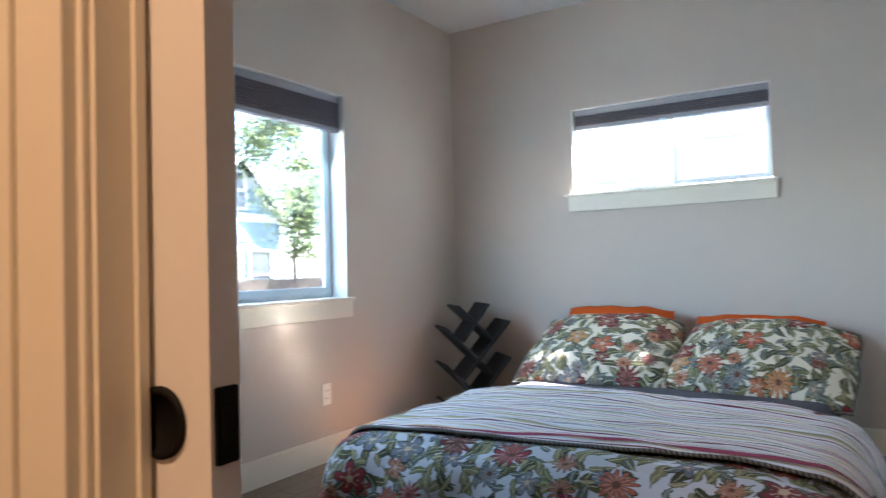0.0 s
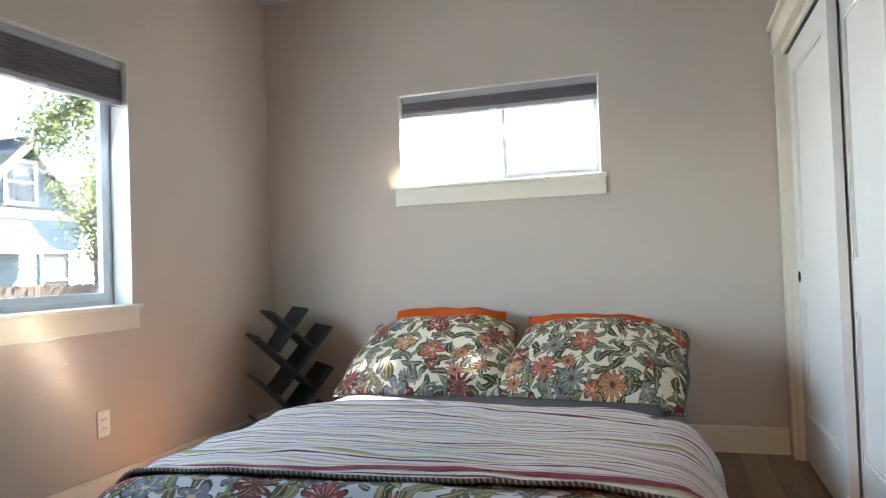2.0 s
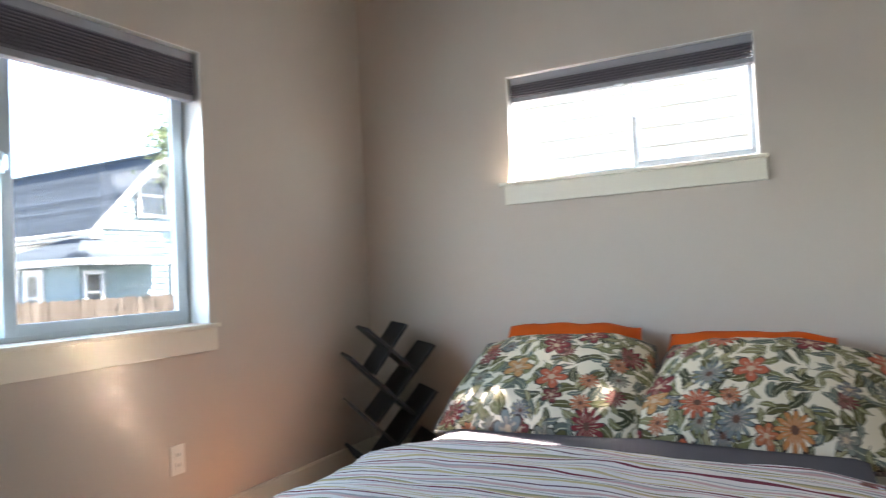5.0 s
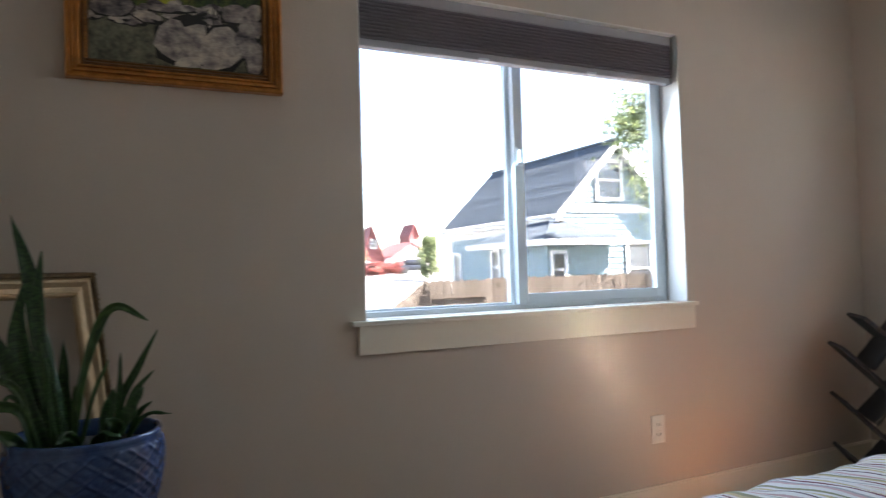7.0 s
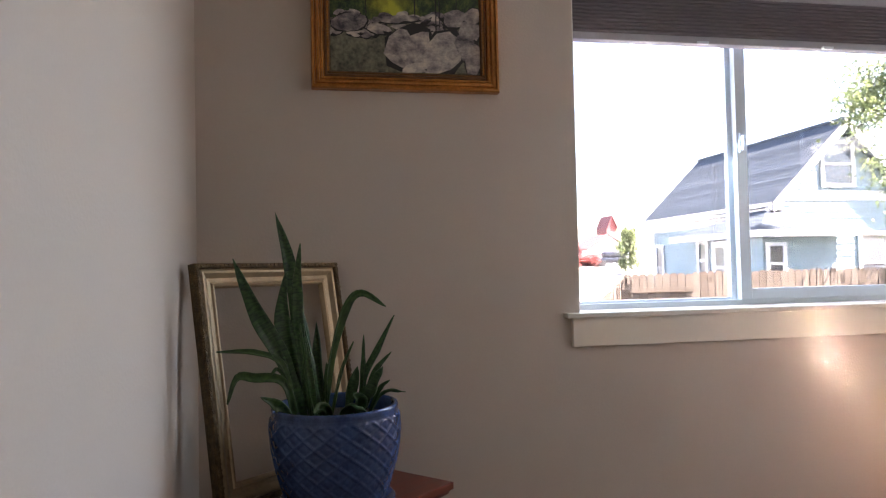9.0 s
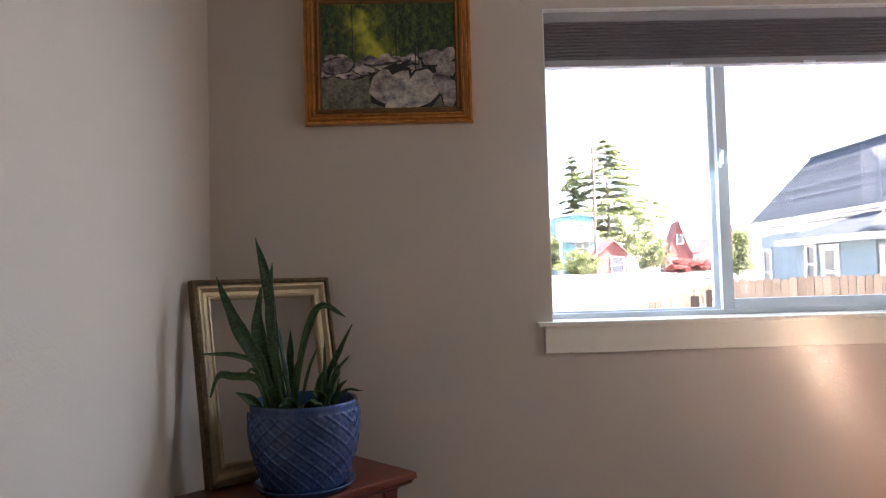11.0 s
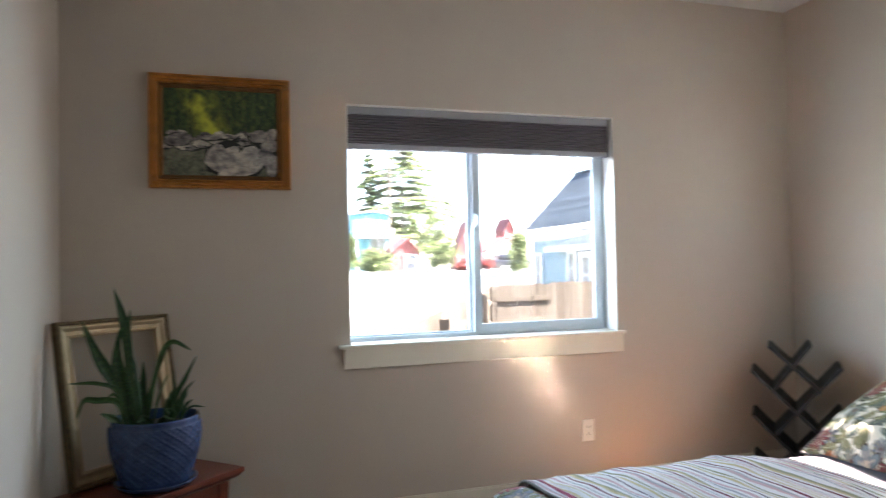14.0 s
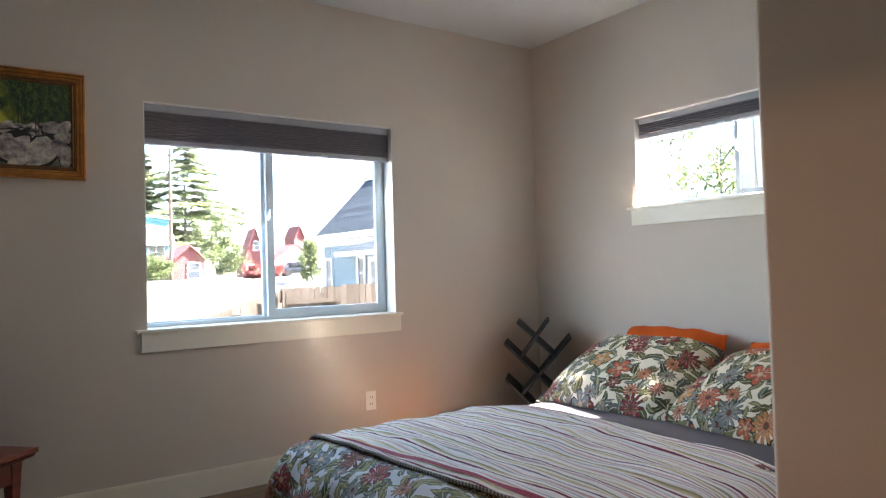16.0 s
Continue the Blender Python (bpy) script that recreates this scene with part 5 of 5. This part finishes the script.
part("pane", boxes((-13.68, -13.30, ay0 - 0.068, ay0 - 0.0605, 0.98, 1.45), (-13.68, -13.30, ay0 - 0.068, ay0 - 0.0605, 0.42, 0.92)), PANEF, back_door)

# neighbour behind the high window, its unseen roof added to narrow the sunbeam
near = thing("cream_house", "pale cream clapboard house wall close behind, raised out of view to cut the sun", "house")
NR = 6.90                              # its unseen ridge, over x = 4.15, running away from the room
bm = boxes((-0.7, 9.0, 8.62, 13.0, GZ, 5.30))
for y in (8.62, 13.0):
    bm.faces.new([bm.verts.new(p) for p in ((-0.7, y, 5.30), (9.0, y, 5.30), (4.15, y, NR - 0.10))])
part("wall", bm, CREAMS, near)
bme = bmesh.new()
v = [bme.verts.new(p) for p in ((0, 0.0, 0), (9.7, 0.0, 0), (9.7, -0.026, 0), (0, -0.026, 0), (0, 0, 0.2), (9.7, 0, 0.2), (9.7, -0.007, 0.2), (0, -0.007, 0.2))]
for q in ((0, 1, 2, 3), (4, 7, 6, 5), (0, 4, 5, 1), (3, 2, 6, 7), (0, 3, 7, 4), (1, 5, 6, 2)):
    bme.faces.new([v[i] for i in q])
plank_me = mesh_of("clapboard", bme, CREAMS)
for k in range(31):
    p = new("clapboard", plank_me)
    p.parent = near
    p.matrix_basis = pose(-0.7, 8.618, GZ + k * 0.2)
part("corner_board", boxes((-0.74, -0.60, 8.57, 8.590, GZ, 5.20)), WHITEH, near)
bm = shingle_slope(bmesh.new(), (-1.1, 13.4, NR - 1.6), (-1.1, 8.2, NR - 1.6), (4.15, 8.2, NR), (4.15, 13.4, NR), 20)
shingle_slope(bm, (9.4, 8.2, NR - 1.6), (9.4, 13.4, NR - 1.6), (4.15, 13.4, NR), (4.15, 8.2, NR), 20)
part("roof", bm, ROOF, near)
bm = bmesh.new()
for x in (-1.1, 9.4):
    v = [bm.verts.new(p) for yy in (8.2, 8.23) for p in ((x, yy, NR - 1.76), (x, yy, NR - 1.605), (4.15, yy, NR - 0.005), (4.15, yy, NR - 0.16))]
    for q in ((0, 1, 2, 3), (7, 6, 5, 4), (0, 4, 5, 1), (3, 2, 6, 7), (0, 3, 7, 4), (1, 5, 6, 2)):
        bm.faces.new([v[i] for i in q])
part("rake_board", bm, WHITEH, near, "white painted rake boards")


def crown(bm, centre, radii, count, size, rnd, hang=0.0):
    """Leaf clusters spread unevenly in a lumpy volume."""
    lumps = [(Vector((rnd.gauss(0, 0.42) * radii[0], rnd.gauss(0, 0.42) * radii[1], rnd.uniform(-0.8, 0.85) * radii[2])), rnd.uniform(0.22, 0.5)) for _ in range(16)]
    for _ in range(count):
        c, s = rnd.choice(lumps)
        p = Vector(centre) + c + Vector((rnd.gauss(0, 0.5) * radii[0], rnd.gauss(0, 0.5) * radii[1], rnd.gauss(0, 0.45) * radii[2])) * s
        a = Vector((rnd.uniform(-1, 1), rnd.uniform(-1, 1), rnd.uniform(-1, 1) - hang)).normalized()
        b = a.cross(Vector((rnd.uniform(-1, 1), rnd.uniform(-1, 1), rnd.uniform(-1, 1)))).normalized()
        k = size * rnd.uniform(0.6, 1.4)
        bm.faces.new([bm.verts.new(p + q) for q in (-a * k, b * k * 0.42, a * k, -b * k * 0.42)])
    return bm


def tree(x, y, h, spread, label, material, seed, leaves=2600, size=0.16, start_z=0.35, conical=False, category="tree", lean_y=0.0):
    rnd = random.Random(seed)
    ob = thing("tree" if category == "tree" else "shrub", label, category, pose(x, y, ground_z(x) - 0.02))
    bm = bmesh.new()
    trunk = [(0.10 * math.sin(k * 0.9 + seed) * h * 0.06, lean_y * (k / 8) ** 2 + 0.08 * math.cos(k * 1.1) * h * 0.06, h * 0.94 * k / 8) for k in range(9)]
    tube(bm, trunk, lambda f: h * 0.010 * (1 - f) + h * 0.002, 7)
    for k in range(14):
        f = start_z + (0.95 - start_z) * k / 14
        a = k * 2.4 + seed
        base = Vector(trunk[min(8, int(f * 8))])
        reach = spread * (1.05 - f if conical else 0.75) * rnd.uniform(0.6, 1.0)
        tip = base + Vector((math.cos(a) * reach, math.sin(a) * reach, h * (0.02 if conical else 0.13)))
        tube(bm, [base, base.lerp(tip, 0.5) + Vector((0, 0, 0.02 * h)), tip], lambda g: h * 0.004 * (1 - g) + 0.004, 5)
    part("trunk", bm, BARK, ob, smooth=True)
    bm = bmesh.new()
    if conical:
        for k in range(9):
            f = k / 8
            zc = h * (start_z + (1 - start_z) * f)
            r = spread * (1.0 - 0.72 * f) * rnd.uniform(0.7, 1.15)
            crown(bm, (0, 0, zc), (r, r, h * 0.06), leaves // 9, size, rnd, 0.3)
    else:
        crown(bm, (0, lean_y * 0.7, h * (0.5 + start_z / 2)), (spread, spread, h * (1 - start_z) / 2), leaves, size, rnd)
    part("crown", bm, material, ob)
    return ob


tree(-9.6, 12.9, 5.9, 1.4, "airy broadleaf tree with drooping twigs beside the house", CROWN2, 26, 13000, 0.055, 0.36)
tree(-61.0, 20.9, 5.4, 1.8, "pale leafy tree near the red barn", CROWN2, 13, 2200, 0.15, 0.35)
for k, (x, y, h, s, mt, c) in enumerate(((-45, 16.8, 2.3, 1.3, CROWN2, "green"), (-46, 12.3, 1.6, 1.3, CROWN2, "green"), (-50, 13.4, 1.2, 1.4, CROWN2, "green"), (-44, 18.6, 0.9, 0.9, CROWN3, "reddish"), (-45, 20.3, 0.9, 0.9, CROWN3, "reddish"), (-38, 20.2, 2.9, 0.8, CROWN2, "green"), (-52, 11.6, 3.4, 0.6, CROWN2, "green"))):
    tree(x, y, h, s, f"leafy {c} shrub across the yard", mt, 30 + k, 2600, 0.11, 0.10, False, "shrub")
tree(-3.2, 12.0, 4.4, 1.5, "slender green tree behind the high window", CROWN2, 44, 2600, 0.06, 0.35)


def conifer(x, y, h, spread, label, material, seed, low=0.24):
    """Whorls of level boughs that shorten upwards, each hung with small sprays of needles."""
    rnd = random.Random(seed)
    ob = thing("tree", label, "tree", pose(x, y, ground_z(x) - 0.02))
    wood_bm, bm = bmesh.new(), bmesh.new()
    tube(wood_bm, [(0.06 * math.sin(k), 0.05 * math.cos(1.7 * k), h * k / 8) for k in range(9)], lambda f: h * 0.016 * (1 - f) + 0.02, 7)
    for k in range(17):
        f = low + (0.97 - low) * k / 16
        for b in range(6):
            a = rnd.uniform(0, 6.28)
            reach = spread * (1.06 - f) / (1.06 - low) * rnd.uniform(0.35, 1.15)
            side, ahead = Vector((-math.sin(a), math.cos(a), 0)), Vector((math.cos(a), math.sin(a), 0))
            base = Vector((0, 0, h * f + rnd.uniform(-0.2, 0.2)))
            tip = base + ahead * reach + Vector((0, 0, -0.10 * reach))
            tube(wood_bm, [base, base.lerp(tip, 0.5) + Vector((0, 0, 0.06 * reach)), tip], lambda g: 0.045 * (1 - g) + 0.008, 4)
            for _ in range(int(24 + reach * 32)):
                g = rnd.uniform(0.18, 1.05)
                p = base.lerp(tip, g) + side * rnd.gauss(0, 0.20) * reach * (1.1 - g) + Vector((0, 0, 0.06 * reach * math.sin(3.14 * min(g, 1)) + rnd.uniform(-0.22, 0.06)))
                d = (ahead * rnd.uniform(0.2, 1) + side * rnd.uniform(-1, 1) + Vector((0, 0, rnd.uniform(-0.7, 0.1)))).normalized()
                w = d.cross(Vector((rnd.uniform(-0.6, 0.6), rnd.uniform(-0.6, 0.6), 1))).normalized()
                q = rnd.uniform(0.14, 0.30) * h / 13.0
                bm.faces.new([bm.verts.new(p + v) for v in (-d * q, w * q * 0.34, d * q, -w * q * 0.34)])
    part("trunk", wood_bm, BARK, ob, smooth=True)
    part("crown", bm, material, ob)
    return ob


conifer(-90.0, 26.3, 18.8, 11.0, "tall sunlit evergreen tree with layered boughs", CROWN1, 8)
conifer(-93.0, 22.3, 17.0, 4.4, "slim dark evergreen tree beside a taller one", CROWN1, 17)


def gable_house(name, label, x, y, w, d, wall_h, roof_h, wall, windows, roof_mat, face=90.0, gambrel=False):
    """Local x across the gable front, -y towards the viewer."""
    ob = thing(name, label, "house", pose(x, y, ground_z(x) - 0.02, 0, 0, face))
    bm = boxes((-w / 2, w / 2, 0, d, 0, wall_h))
    prof = [(-w / 2, wall_h), (-w * 0.30, wall_h + roof_h * 0.34), (0, wall_h + roof_h), (w * 0.30, wall_h + roof_h * 0.34), (w / 2, wall_h)] if gambrel else [(-w / 2, wall_h), (0, wall_h + roof_h), (w / 2, wall_h)]
    for yy in (0, d):
        bm.faces.new([bm.verts.new((a, yy, b)) for a, b in prof])
    part("wall", bm, wall, ob)
    bm = bmesh.new()
    for (a, b), (c, e) in zip(prof, prof[1:]):
        v = [bm.verts.new((p, q, r + t)) for t in (0.03, 0.17) for p, q, r in ((a, -0.3, b), (c, -0.3, e), (c, d + 0.3, e), (a, d + 0.3, b))]
        for q in ((0, 1, 2, 3), (7, 6, 5, 4), (0, 4, 5, 1), (1, 5, 6, 2), (2, 6, 7, 3), (3, 7, 4, 0)):
            bm.faces.new([v[i] for i in q])
    part("roof", bm, roof_mat, ob)
    for wx, wz, ww, wh in windows:
        far_window(ob, pose(wx, -0.03, wz), ww, wh, 0.12)
    return ob


gable_house("red_barn", "red painted house with a steep flared gable and white windows", -66, 26.85, 2.6, 5, 1.5, 3.55, REDS, ((0.1, 2.9, 0.45, 0.8), (-0.6, 0.5, 0.5, 0.8)), REDS, 78, True)
gable_house("red_house", "low white-trimmed red-roofed house with a porch", -70, 33.0, 5.0, 6, 1.9, 1.6, WHITEH, ((-1.5, 0.3, 1.0, 1.2), (0.0, 0.3, 1.0, 1.2), (1.5, 0.3, 1.0, 1.2)), REDS)
# Dormer above the red house, built free-standing to fit the camera's view.
gable_house("red_dormer_tower", "red gabled dormer with one window, stood on a narrow tower to fit the view", -77, 36.6, 1.4, 3, 4.6, 1.5, REDS, ((0.0, 3.2, 0.6, 0.9),), REDS)
gable_house("red_shed", "small red garden shed with white trim", -54, 16.9, 2.4, 3, 1.6, 1.1, REDS, ((0.35, 0.15, 0.9, 1.2),), REDS)
gable_house("teal_house", "tall teal and white house with paired windows", -80, 19.6, 4.7, 8, 6.9, 0.35, TEALS, ((-0.4, 5.2, 0.8, 0.9), (0.7, 5.2, 0.8, 0.9), (0.3, 2.4, 0.7, 1.5), (1.2, 2.4, 0.7, 1.5)), WHITEH)
teal_deck = thing("balcony", "white railed balcony on the teal house", "balcony", pose(-79.0, 19.6, ground_z(-79)))
part("deck", boxes((-1.0, 0.9, -2.3, 2.3, 3.95, 4.15)), WHITEH, teal_deck)
for k in range(5):
    part("post", boxes((0.75, 0.87, -2.25 + k * 1.1, -2.13 + k * 1.1, 0.0 if k in (0, 4) else 4.15, 5.0)), WHITEH, teal_deck)
part("rail", boxes((0.74, 0.88, -2.3, 2.3, 5.0, 5.08)), WHITEH, teal_deck)
pole = thing("utility_pole", "wooden utility pole with cross arm and wires", "utility pole", pose(-50, 14.5, ground_z(-50) - 0.02))
part("pole", tube(bmesh.new(), [(0, 0, 0), (0, 0, 5), (0, 0, 9.9)], lambda f: 0.14 - 0.04 * f, 8), BARK, pole)
part("cross_arm", boxes((-0.06, 0.06, -1.0, 1.0, 9.3, 9.42)), BARK, pole)
for z in (9.4, 7.6, 6.2):
    part("wire", tube(bmesh.new(), [(0, 20 * k / 8 - 0.5, z - 0.8 * math.sin(math.pi * k / 8)) for k in range(9)], 0.02, 4), RUBBER, pole)
car = thing("parked_car", "dark parked car beyond the fence", "car", pose(-58, 28.2, ground_z(-58), 0, 0, 80))
bm = boxes((-2.0, 2.0, -0.85, 0.85, 0.35, 0.85), bevel=0.15)
box(bm, -1.1, 1.0, -0.72, 0.72, 0.82, 1.40, 0.22)
part("body", bm, CARM, car, smooth=True)
for x in (-1.25, 1.25):
    for y in (-0.8, 0.8):
        part("wheel", lathe(bmesh.new(), ((0.32, -0.1), (0.34, -0.06), (0.34, 0.06), (0.32, 0.1)), 18), RUBBER, car, m=pose(x, y, 0.34, 90))

# ---- floor planks ----
bmp = bmesh.new()
box(bmp, 0.0008, 0.1242, 0.0008, 1.4992, -0.008, 0.0)
plank_floor = mesh_of("plank", bmp, FLOORM)
rnd = random.Random(2)
for i in range(57):
    y = -1.5 + rnd.uniform(-1.2, 0.0)
    while y < 4.6:
        x = -0.002 + i * 0.125
        y0, y1 = max(y, -1.48), min(y + 1.5, 4.6)
        room = x < 3.75 and y1 > 0.6 or x < 7.0 and 0.7 < y1 and y0 < 2.5 or 0.95 < x < 4.6 and y0 < 0.7
        if room and y1 - y0 > 0.02:
            p = new("plank", plank_floor)
            p.parent = floor
            p.matrix_basis = pose(x, y0, rnd.uniform(-0.0004, 0.0)) @ Matrix.Diagonal((1, (y1 - y0) / 1.5, 1, 1))
        y += 1.5
